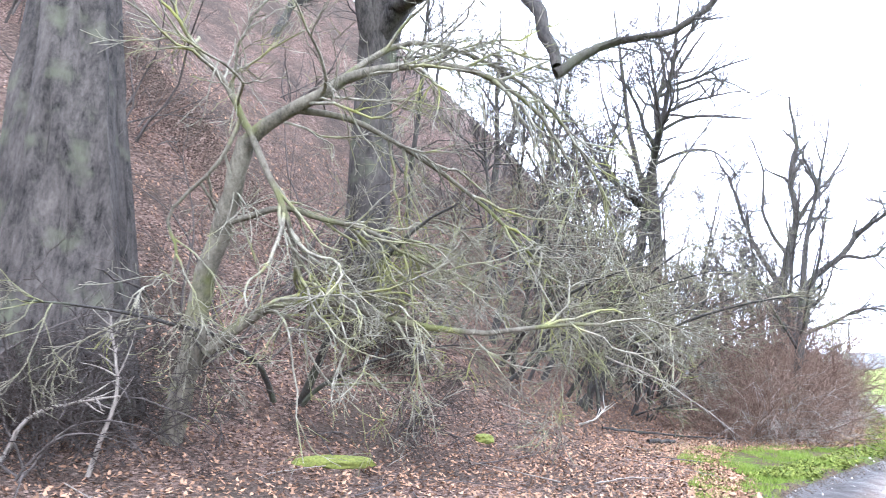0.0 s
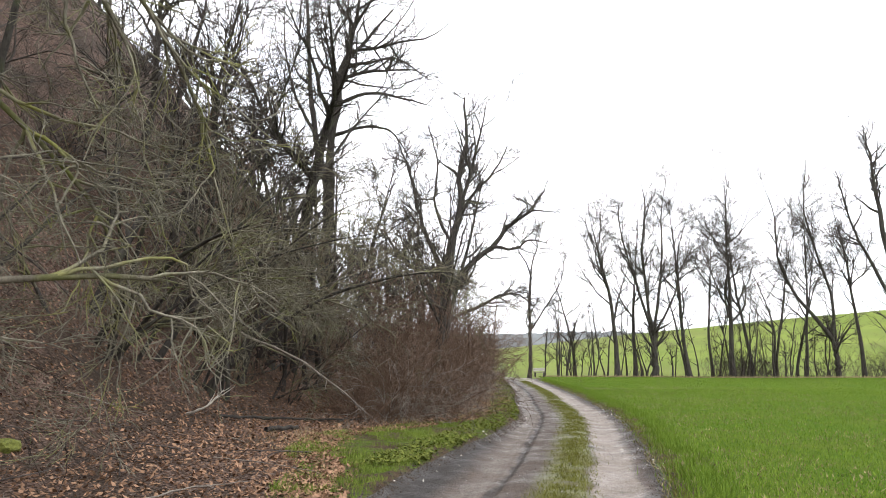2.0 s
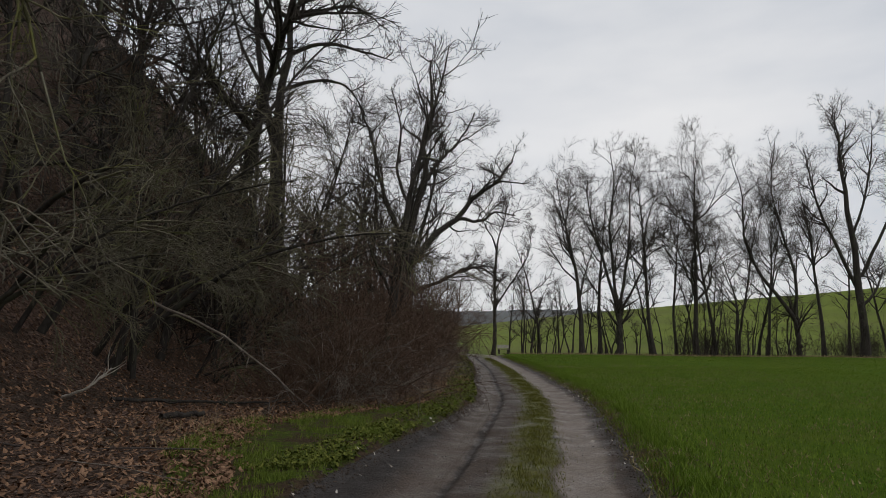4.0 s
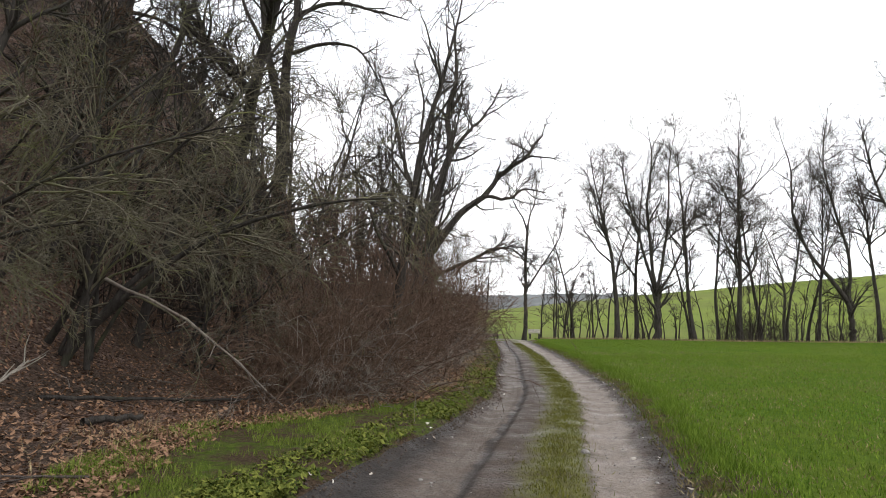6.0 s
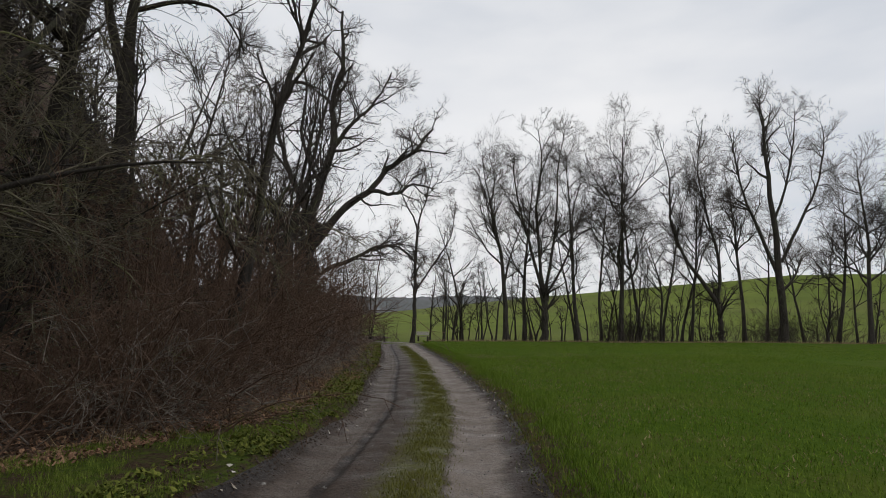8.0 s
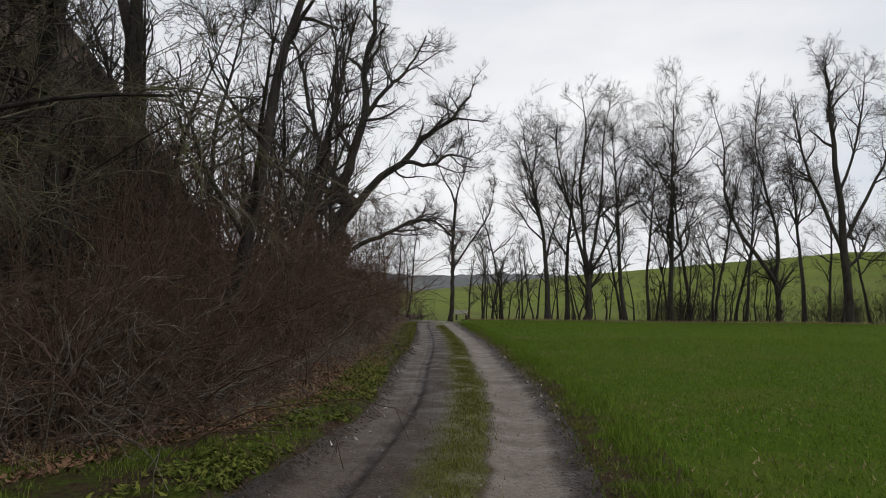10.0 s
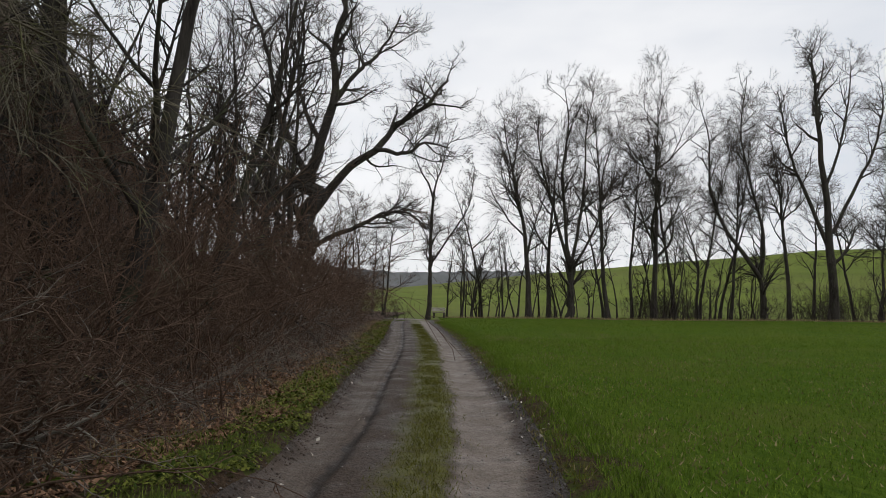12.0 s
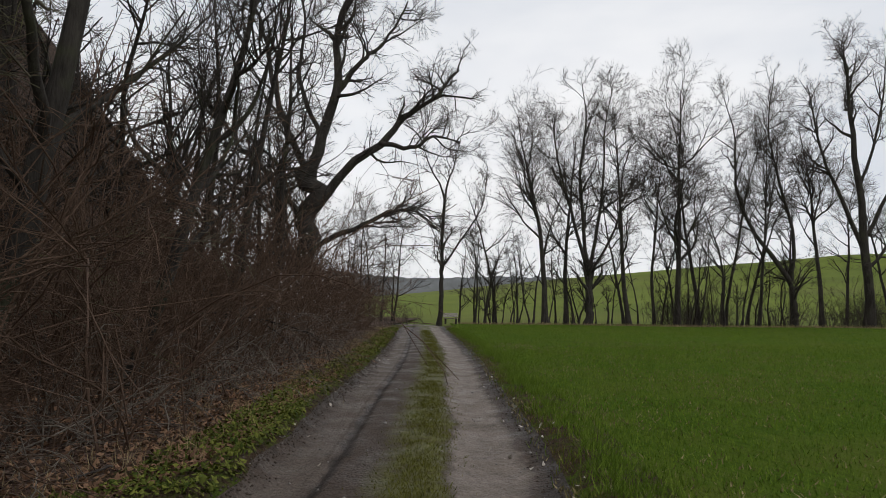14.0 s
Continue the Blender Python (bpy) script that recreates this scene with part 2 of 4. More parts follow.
def ground_z(x, y):
    x, y = np.asarray(x, float), np.asarray(y, float)
    u = across(x, y)
    s = (toe_x(y) - x) * np.where(y > 22, 0.98, 0.8)
    rise = np.where(s < -4, 0, 0.9 * np.logaddexp(0, np.clip(s, -4, 60) / 0.9))
    rise = 70 * (1 - np.exp(-rise * (1.2 + 0.62 * np.clip((y - 27) / 12, 0, 1)) / 70)) * np.clip((90 - y) / 14, 0, 1) ** 0.7
    z = rise + ripple(x, y, 3.0) * 0.10 * np.clip((s + 3) / 6, 0, 1)
    z = z + 0.11 * np.clip((-u + left_lip(y) + 0.10) / 0.22, 0, 1) + 0.05 * np.clip((-u - 2.5) / 2, 0, 1)
    z = z + 0.08 * np.clip((u - 1.32) / 0.35, 0, 1) + 0.03 * np.exp(-(((u - 1.95) / 0.3) ** 2)) * (1 + ripple(x, y, 0.5)) + ripple(x, y, 7) * 0.05 * np.clip((u - 3) / 4, 0, 1)
    rut = lambda c, w, d: -d * np.exp(-(((u - c) / w) ** 2))
    near = np.clip((1.9 - np.abs(u)) / 0.3, 0, 1)
    z = z + near * (rut(-0.98, 0.26, 0.05) + rut(0.85, 0.30, 0.05) + 0.025 * np.exp(-(((u - 0.2) / 0.3) ** 2)) + rut(-0.64, 0.06, 0.045) + rut(-0.78, 0.05, 0.02) + ripple(x, y, 0.35) * 0.008)
    z = z + side_rise(x, y)
    z = z + 0.03 * np.exp(-(((u - left_lip(y) + 0.06) / 0.14) ** 2)) * (1 + ripple(x, y, 0.2))
    return z


def far_z(x, y):
    """The meadows beyond the field, which climb away to the right."""
    x, y = np.asarray(x, float), np.asarray(y, float)
    out = 0.335 * (x - 8.4) + 0.942 * (y - 24.6)
    side = 0.942 * (x - 8.4) - 0.335 * (y - 24.6)
    climb = np.clip((out - 56) / 230, 0, 1)
    lift = 6.6 + 0.105 * np.clip(side + 20, -40, 300)
    return -0.05 + side_rise(x, y) + lift * climb**1.25 * (climb < 2) + 0.4 * ripple(x, y, 40) * climb


def link_mesh(name, verts, faces, material, parent=None, smooth=True, uvs=None):
    """One mesh object from arrays of places and of three- or four-cornered faces."""
    me = bpy.data.meshes.new(name)
    verts, faces = np.asarray(verts, np.float32), np.asarray(faces, np.int32)
    k = faces.shape[1]
    me.vertices.add(len(verts))
    me.vertices.foreach_set("co", verts.ravel())
    me.loops.add(faces.size)
    me.loops.foreach_set("vertex_index", faces.ravel())
    me.polygons.add(len(faces))
    me.polygons.foreach_set("loop_start", np.arange(0, faces.size, k, dtype=np.int32))
    me.polygons.foreach_set("use_smooth", np.full(len(faces), smooth))
    if uvs is not None:
        me.uv_layers.new(name="across").data.foreach_set("uv", np.asarray(uvs, np.float32)[faces.ravel()].ravel())
    me.update(calc_edges=True)
    me.materials.append(material)
    ob = new(name, me)
    ob.parent = parent
    return ob


def sheet(name, xs, ys, z, material, uv=None):
    """A sheet of ground over two grids of x and y, ny by nx."""
    ny, nx = xs.shape
    verts = np.stack([xs, ys, z(xs, ys)], -1).reshape(-1, 3)
    i = np.arange(ny * nx).reshape(ny, nx)
    faces = np.stack([i[:-1, :-1], i[:-1, 1:], i[1:, 1:], i[1:, :-1]], -1).reshape(-1, 4)
    return link_mesh(name, verts, faces, material, uvs=None if uv is None else uv.reshape(-1, 2))


def strip(name, us, ys, material, drop=0.0):
    """A strip of ground along the track, between offsets from its middle."""
    u, y = np.meshgrid(us, ys)
    x = track_x(y) + u / 0.91
    uv = np.stack([u / 3.2 + 0.5, y / 3.2], -1)
    return sheet(name, x, y, lambda a, b: ground_z(a, b) - drop, material, uv)


def road_strip(name, n, ys, material):
    """The track from its ragged left lip to the crop side."""
    f, y = np.meshgrid(np.linspace(0, 1, n), ys)
    u = left_lip(y) * (1 - f) + 1.50 * f
    return sheet(name, track_x(y) + u / 0.91, y, ground_z, material, np.stack([u / 3.2 + 0.5, y / 3.2], -1))


def spread(a, b, n, power=1.0):
    return a + (b - a) * np.linspace(0, 1, n) ** power


Y_LONG = np.concatenate([spread(-40, 14, 40), spread(14.2, 40, 240), spread(40.3, 67, 100)])


def verge_width(y):
    """How far the grass reaches from the track's middle before the leaf litter."""
    return 2.15 + 2.2 * np.exp(-(((y - 23.6) / 3.6) ** 2)) + 0.15 * ripple(y * 0, y, 0.8)


def ragged(name, inner, outer, n, ys, material, power=1.0):
    """A strip between two offsets that change along the track."""
    f, y = np.meshgrid(spread(0, 1, n, power), ys)
    a, b = inner(y), outer(y)
    return sheet(name, track_x(y) + (a + (b - a) * f) / 0.91, y, ground_z, material)


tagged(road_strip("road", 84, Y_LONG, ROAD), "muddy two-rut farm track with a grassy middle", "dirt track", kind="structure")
tagged(ragged("verge", left_lip, lambda y: -verge_width(y), 36, Y_LONG, VERGE), "patchy green grass verge beside the farm track", "verge", kind="structure")
tagged(strip("verge", spread(1.50, 2.3, 16), Y_LONG, VERGE), "ragged grass edge between the track and the crop", "verge", kind="structure")
Y_SLOPE = np.concatenate([Y_LONG, spread(67.5, 92, 30)])
tagged(ragged("slope", lambda y: -verge_width(y), lambda y: -90 + 0 * y, 190, Y_SLOPE, LITTER, 1.9), "steep woodland slope covered in brown leaf litter", "hillside", kind="structure")
# the crop ends along a straight line before the row of trees
u, k = np.meshgrid(np.concatenate([spread(2.3, 8, 56), spread(8.3, 110, 60)]), np.linspace(0, 1, 200))
yy = -40 + (72.4 - 0.335 * (u - 4) + 40) * k
tagged(sheet("field", track_x(yy) + u / 0.91, yy, ground_z, FIELD), "flat field of short green winter crop", "field", kind="structure")
# where the track bends away behind the thicket
head = math.atan2(1.0, float(track_x(67) - track_x(66.5)) * 2)
turn, off = np.meshgrid(np.radians(np.linspace(0, 85, 60)), spread(-1.42, 1.50, 16))
centre_x, centre_y = float(track_x(67)) - 7 * math.sin(head), 67 + 7 * math.cos(head)
bend_x, bend_y = centre_x + (7 + off) * np.sin(head + turn), centre_y - (7 + off) * np.cos(head + turn)
tagged(sheet("road", bend_x, bend_y, lambda a, b: 0 * a + 0.01 - 0.03 * turn, ROAD, np.stack([off / 3.2 + 0.5, turn * 3], -1)), "bend of the muddy farm track beside the bench", "dirt track", kind="structure")
# far meadows to the horizon
ang, rad = np.meshgrid(np.radians(np.linspace(-180, 180, 145)), np.concatenate([spread(1, 60, 20), spread(64, 320, 60), spread(340, 4000, 14)]))
tagged(sheet("ground", 8.4 + rad * np.sin(ang), 24.6 + rad * np.cos(ang), lambda a, b: far_z(a, b) - 0.02 - 0.4 * np.clip((50 - 0.335 * (a - 8.4) - 0.942 * (b - 24.6)) / 3, 0, 1), MEADOW), "green meadow rising gently to a low hill", "meadow", kind="structure")

# ---- plants: branches grown level by level ----


def unit(v):
    return v / np.maximum(np.linalg.norm(v, axis=-1, keepdims=True), 1e-9)


def extend(rng, start, way, length, radius, steps, wander, lift, thin=0.35):
    """Grows many branches at once. lift bends them up (or down, if negative)."""
    n = len(start)
    pts, rad = np.empty((n, steps + 1, 3)), np.empty((n, steps + 1))
    pts[:, 0], rad[:, 0] = start, radius
    d = unit(way)
    for i in range(steps):
        d = unit(d + rng.normal(0, wander, (n, 3)) + np.array([0, 0, 1.0]) * np.asarray(lift).reshape(-1, 1))
        pts[:, i + 1] = pts[:, i] + d * (length / steps)[:, None]
        rad[:, i + 1] = radius * (1 - (1 - thin) * (i + 1) / steps)
    return pts, rad


def sprout(rng, pts, rad, count, low, high, angle, size, thick, shorten=0.6, turn=None):
    """Starts children along branches: their places, ways, lengths and radii."""
    n, s = pts.shape[0], pts.shape[1] - 1
    parent = np.repeat(np.arange(n), count)
    t = rng.uniform(low, high, len(parent)) * s * 0.999
    i, f = t.astype(int), t - t.astype(int)
    a, b = pts[parent, i], pts[parent, i + 1]
    along = unit(b - a)
    side = unit(np.cross(along, rng.normal(0, 1, along.shape)))
    ang = np.radians(rng.normal(angle, 10, len(parent)))[:, None]
    way = along * np.cos(ang) + side * np.sin(ang)
    if turn is not None:
        way = unit(way + np.asarray(turn))
    length = size * rng.uniform(0.6, 1.25, len(parent)) * (1 - shorten * t / s)
    radius = np.minimum((rad[parent, i] * (1 - f) + rad[parent, i + 1] * f) * 0.8, thick * rng.uniform(0.7, 1.2, len(parent)))
    return a + (b - a) * f[:, None], way, length, radius


def tubes(sets):
    """Vertices and faces of tubes round branches; sets of (points, radii, sides)."""
    verts, faces, base = [], [], 0
    for pts, rad, k in sets:
        n, s = pts.shape[0], pts.shape[1]
        if n == 0:
            continue
        tan = np.empty_like(pts)
        tan[:, 1:-1] = pts[:, 2:] - pts[:, :-2]
        tan[:, 0], tan[:, -1] = pts[:, 1] - pts[:, 0], pts[:, -1] - pts[:, -2]
        tan = unit(tan)
        whole = unit(pts[:, -1] - pts[:, 0])
        ref = np.where(np.abs(whole[:, 2:3]) < 0.7, np.array([[0, 0, 1.0]]), np.array([[1.0, 0, 0]]))[:, None, :]
        p = unit(np.cross(tan, np.broadcast_to(ref, tan.shape)))
        q = np.cross(tan, p)
        w = np.arange(k) * 2 * np.pi / k
        ring = p[:, :, None, :] * np.cos(w)[None, None, :, None] + q[:, :, None, :] * np.sin(w)[None, None, :, None]
        v = pts[:, :, None, :] + ring * rad[:, :, None, None]
        idx = base + np.arange(n * s * k).reshape(n, s, k)
        nxt = np.roll(idx, -1, axis=2)
        faces.append(np.stack([idx[:, :-1], nxt[:, :-1], nxt[:, 1:], idx[:, 1:]], -1).reshape(-1, 4))
        verts.append(v.reshape(-1, 3))
        base += n * s * k
    return np.concatenate(verts), np.concatenate(faces)


def branches(name, sets, material, parent):
    v, f = tubes(sets)
    return link_mesh(name, v, f, material, parent)


def thing(name, x, y, z, label, category, group=""):
    ob = new(name)
    ob.location = (x, y, z)
    return tagged(ob, label, category, group)


def one(*v):
    return np.array([v], float)


def gnarl(rng, pts, rad, k, rough):
    """A trunk's tube with a flared foot and an uneven, furrowed girth."""
    v, f = tubes([(pts, rad, k)])
    s = pts.shape[1]
    v = v.reshape(s, k, 3)
    w = np.arange(k) * 2 * np.pi / k
    phase = rng.uniform(0, 6.28, 4)
    for i in range(s):
        g = 1 + rough * (0.5 * np.sin(3 * w + phase[0] + i * 0.15) + 0.5 * np.sin(5 * w + phase[1] - i * 0.2) + 0.4 * np.sin(11 * w + phase[2] + i * 0.3) + 0.3 * rng.normal(0, 1, k))
        v[i] = pts[0, i] + (v[i] - pts[0, i]) * g[:, None]
    return v.reshape(-1, 3), f


def parts(name, sets, material, parent):
    """One mesh for each branch, as parts of a plant."""
    for pts, rad, k in sets:
        for i in range(len(pts)):
            v, f = tubes([(pts[i:i + 1], rad[i:i + 1], k)])
            link_mesh(name, v, f, material, parent)


def crown_of(rng, ob, limb, lr, size, counts, lift, twig_m, bark_m, droop=0.05, thick=(0.05, 0.014, 0.008), turn=None, angle=42, last=1, steps=(5, 3)):
    """Branches, twigs and fine twigs on given limbs."""
    b = sprout(rng, limb, lr, counts[0], 0.15, 1.0, angle, size, thick[0], 0.5, turn)
    br, brr = extend(rng, *b, steps[0], 0.17, lift, 0.3)
    c = sprout(rng, br, brr, counts[1], 0.12, 1.0, 42, size * 0.5, thick[1], 0.4)
    tw, twr = extend(rng, *c, steps[1], 0.2, lift * 0.6, 0.45)
    d = sprout(rng, tw, twr, counts[2], 0.15, 1.0, 40, size * 0.27, thick[2], 0.3)
    t2, t2r = extend(rng, *d, last, 0.22, droop, 0.5)
    tagged(branches("branchwork", [(br, np.maximum(brr, thick[1] * 0.8), 4)], bark_m, ob), kind="stuff")
    tagged(branches("crown", [(tw, np.maximum(twr, thick[2]), 3), (t2, np.maximum(t2r, thick[2] * 0.7), 3)], twig_m, ob), kind="stuff")


def tree(rng, name, x, y, height, girth, label, group, lean=(0, 0), limbs=12, spread_angle=42, lift=0.10, counts=(7, 5, 2), low=0.3,
         bark_m=None, twig_m=None, reach=0.36, bend=0.03, stems=1, deep=0.1, turn=None, rough=0.06, sides=12, split=0.22, forks=0, spray=0.14, thick=(0.05, 0.014, 0.008), steps=(5, 3)):
    """A bare deciduous tree: a tapered trunk, limbs, branches and twigs."""
    ob = thing(name, x, y, float(ground_z(x, y)) - deep, label, "tree", group)
    bark_m, twig_m = bark_m or BARK_GREY, twig_m or TWIG_GREY
    way = np.array([[lean[0], lean[1], 1.0]]) + (rng.normal(0, split, (stems, 3)) if stems > 1 else 0)
    trunk, tr = extend(rng, np.zeros((stems, 3)), way, np.full(stems, height * 0.93), np.full(stems, girth / 2 / stems**0.4), 16, bend, 0.02, 0.10)
    tr[:, 0] *= 1.35
    tr[:, 1] *= 1.07
    for j in range(stems):
        v, f = gnarl(rng, trunk[j:j + 1], tr[j:j + 1], sides, rough)
        link_mesh("trunk", v, f, bark_m, ob)
    a = sprout(rng, trunk, tr, max(3, limbs // stems), low, 0.95, spread_angle, height * reach, girth * 0.24, 0.62, turn)
    limb, lr = extend(rng, *a, 9, 0.14, lift, 0.09)
    parts("limb", [(limb, lr, 6)], bark_m, ob)
    if forks:
        b = sprout(rng, limb, lr, forks, 0.2, 0.65, 34, height * reach * 0.62, girth * 0.13, 0.3)
        fork, fr = extend(rng, *b, 9, 0.15, lift * 0.8, 0.12)
        parts("branch", [(fork, fr, 5)], bark_m, ob)
        limb, lr = np.concatenate([limb, fork]), np.concatenate([lr, fr])
    top, topr = trunk[:, 8:], tr[:, 8:]
    crown_of(rng, ob, limb, lr, height * spray, counts, lift * 0.8, twig_m, bark_m, thick=thick, steps=steps)
    crown_of(rng, ob, top, topr, height * spray * 0.8, (counts[0] + 4, counts[1], counts[2]), lift * 0.8, twig_m, bark_m, thick=thick, steps=steps)
    return ob


def through_points(points, steps=14):
    """A smooth line past a few points of a limb's course."""
    p = np.array(points, float)
    t = np.linspace(0, len(p) - 1, steps + 1)
    i = np.clip(t.astype(int), 0, len(p) - 2)
    f = (t - i)[:, None]
    q = np.concatenate([2 * p[:1] - p[1:2], p, 2 * p[-1:] - p[-2:-1]])
    a, b, c, d = q[i], q[i + 1], q[i + 2], q[i + 3]
    return 0.5 * (2 * b + (c - a) * f + (2 * a - 5 * b + 4 * c - d) * f**2 + (3 * b - a - 3 * c + d) * f**3)


def limb_along(rng, points, r0, r1, steps=14, wobble=0.3):
    pts = through_points(points, steps)[None]
    pts[0, 1:] += rng.normal(0, wobble * r0, (steps, 3))
    return pts, np.linspace(r0, r1, steps + 1)[None]


ROW = "bare trees in the row behind the field"
rng = np.random.default_rng(11)


def from_last(side, depth):
    """A place on the plan by its bearing and depth from the end of the walk."""
    return 8.38 + depth * 0.335 + side * depth * 0.942, 24.6 + depth * 0.942 - side * depth * 0.335


# bearing, depth, height, girth, limbs, foot of the crown, lean, stems
ROW_TREES = [
    (0.168, 51.5, 20.5, 0.62, 13, 0.28, 0.02, 1), (0.202, 53, 19.5, 0.52, 11, 0.30, 0.03, 1), 
    (0.305, 51.5, 20.5, 0.50, 11, 0.30, -0.05, 1), (0.383, 52, 22.5, 0.62, 14, 0.24, 0.0, 1), (0.418, 54, 19.5, 0.48, 11, 0.28, 0.0, 1),
    (0.618, 53, 20, 0.5, 11, 0.3, 0.0, 1), 
    (0.80, 53, 19, 0.5, 11, 0.25, 0.05, 1), (0.345, 53.5, 18.5, 0.36, 10, 0.25, 0.02, 1), (0.462, 53, 18, 0.34, 10, 0.22, 0.0, 1), (0.515, 53, 19, 0.38, 11, 0.22, 0.03, 1), (0.87, 50, 21, 0.6, 12, 0.25, 0.0, 1), (0.98, 50, 20, 0.6, 11, 0.3, -0.04, 1), (1.12, 49, 21, 0.7, 12, 0.3, 0.02, 1),
]
FAR_TWIG = (0.045, 0.013, 0.009)
for side, dep, h, g, li, lo, le, st in ROW_TREES:
    x, y = from_last(side, dep)
    tree(rng, "row_tree", x, y, h * 0.96, g * 0.85, "tall bare grey deciduous tree at the field edge", ROW, lean=(le, 0), limbs=li, low=lo, counts=(7, 5, 3), spread_angle=42, lift=0.06, reach=0.42, stems=st, bend=0.045,
         forks=1, spray=0.14, thick=FAR_TWIG, steps=(4, 2))
for i in range(13):
    x, y = from_last(0.10 + 0.068 * i + rng.uniform(-0.02, 0.02), rng.uniform(53, 57))
    tree(rng, "row_tree", x, y, rng.uniform(12, 16), rng.uniform(0.2, 0.34), "slim bare tree in the second rank of the row", ROW, lean=(rng.uniform(-0.1, 0.1), 0), limbs=9, low=0.2, counts=(5, 5, 2), spread_angle=44, lift=0.05, reach=0.42,
         bend=0.06, spray=0.15, thick=FAR_TWIG, steps=(4, 2))
for i in range(56):
    x, y = from_last(rng.uniform(0.015, 0.17) if i < 18 else rng.uniform(0.17, 0.95), rng.uniform(51, 55))
    tree(rng, "sapling", x, y, rng.uniform(4, 11), rng.uniform(0.10, 0.22), "slender bare sapling among the field-edge trees", ROW, limbs=6, low=0.12, counts=(4, 3, 2), spread_angle=46, lift=0.06, reach=0.34, bend=0.07,
         lean=(rng.uniform(-0.15, 0.15), 0), sides=6, thick=FAR_TWIG, steps=(4, 2))


def guided_tree(name, side, depth, label, group, courses, counts=(7, 5, 4), size=2.4):
    """A row tree whose trunk and limbs take a known course: metres to the right and up."""
    x, y = from_last(side, depth)
    ob = thing(name, x, y, float(ground_z(x, y)) - 0.15, label, "tree", group)
    for i, (r0, r1, course) in enumerate(courses):
        pts, rad = limb_along(rng, [(0.942 * a + rng.normal(0, 0.04), -0.335 * a + rng.normal(0, 0.1), b) for a, b in course], r0 * 0.86, r1 * 0.7, 14, 0.16)
        if i == 0:
            rad[0, 0] *= 1.35
        v, f = gnarl(rng, pts, rad, 10, 0.05)
        link_mesh("limb" if i else "trunk", v, f, BARK_GREY, ob)
        n = int(4 + 0.8 * np.linalg.norm(pts[0, -1] - pts[0, 0]))
        a = sprout(rng, pts, rad, n, 0.3 if i else 0.55, 1.0, 42, size * 1.5, r0 * 0.4, 0.35)
        sub, sr = extend(rng, *a, 7, 0.16, 0.09, 0.25)
        parts("branch", [(sub, sr, 5)], BARK_GREY, ob)
        crown_of(rng, ob, sub, sr, size * 0.75, counts, 0.04, TWIG_GREY, BARK_GREY, thick=(0.028, 0.012, 0.0085), steps=(4, 2))
    return ob


guided_tree("forked_tree", -0.004, 50.5, "slender bare tree with a high fork beside the bench", "", [
    (0.25, 0.16, [(0, 0), (0.1, 3), (0.18, 5.4), (0.28, 10.7)]), (0.12, 0.03, [(0.28, 10.5), (-0.2, 11.8), (-0.97, 13.3), (-1.9, 15.8)]),
    (0.12, 0.03, [(0.28, 10.5), (0.6, 12), (0.95, 13.4), (1.7, 16.4)]), (0.11, 0.03, [(0.1, 4.7), (1.85, 7.3), (3.4, 10), (3.8, 13.5)])], (5, 4, 3), 1.5)
GUIDED = "tall bare grey deciduous tree at the field edge"
guided_tree("row_tree", 0.240, 51.5, "bare tree that splits low into a vase of limbs", ROW, [
    (0.44, 0.36, [(0, 0), (0.05, 1.6), (0, 3.2), (0, 4.7)]), (0.2, 0.04, [(0, 4.4), (-1.2, 8.3), (-2.1, 11.6), (-2.8, 15.4), (-3.0, 18)]),
    (0.22, 0.04, [(0, 4.5), (-0.5, 8.3), (-0.7, 13), (-0.2, 17.8), (-0.4, 21)]), (0.2, 0.04, [(0, 4.5), (0.6, 7.9), (1.2, 11.6), (1.4, 16.8), (2.1, 20.5)]),
    (0.17, 0.04, [(0, 4.2), (1.4, 6.5), (2.6, 9.3), (2.9, 13), (3.8, 16)])], (5, 4, 3))
guided_tree("row_tree", 0.577, 52, "bare tree with one limb leaning far out", ROW, [
    (0.34, 0.26, [(0, 0), (-0.2, 2), (-0.5, 4.1)]), (0.24, 0.04, [(-0.5, 4.0), (-2.4, 7), (-4, 9.3), (-4.9, 12.6), (-5, 16.4), (-5.8, 20)]),
    (0.2, 0.04, [(-0.5, 4.0), (-0.2, 7.8), (-0.95, 12.6), (-1.9, 17.3), (-1.2, 22.5)])], (5, 4, 3))
guided_tree("row_tree", 0.696, 51.5, "tallest bare tree of the row with a broken limb", ROW, [
    (0.46, 0.07, [(0, 0), (-0.1, 5), (-0.3, 10), (-0.7, 14.6), (-1.0, 19), (-1.0, 22), (-1.3, 24.8)]), (0.22, 0.04, [(-0.05, 6.1), (-2.1, 11.3), (-3.3, 14.6), (-4.2, 18.4), (-4.4, 21)]),
    (0.17, 0.10, [(0.1, 5.2), (1.1, 6.6), (2.3, 8.6)]), (0.2, 0.04, [(-0.1, 8), (2.4, 12), (4, 15.5), (4.9, 19.5), (5.2, 22)]), (0.16, 0.04, [(-0.4, 12), (1.2, 16), (2.0, 20.5), (2.4, 23.5)])], (5, 4, 3))

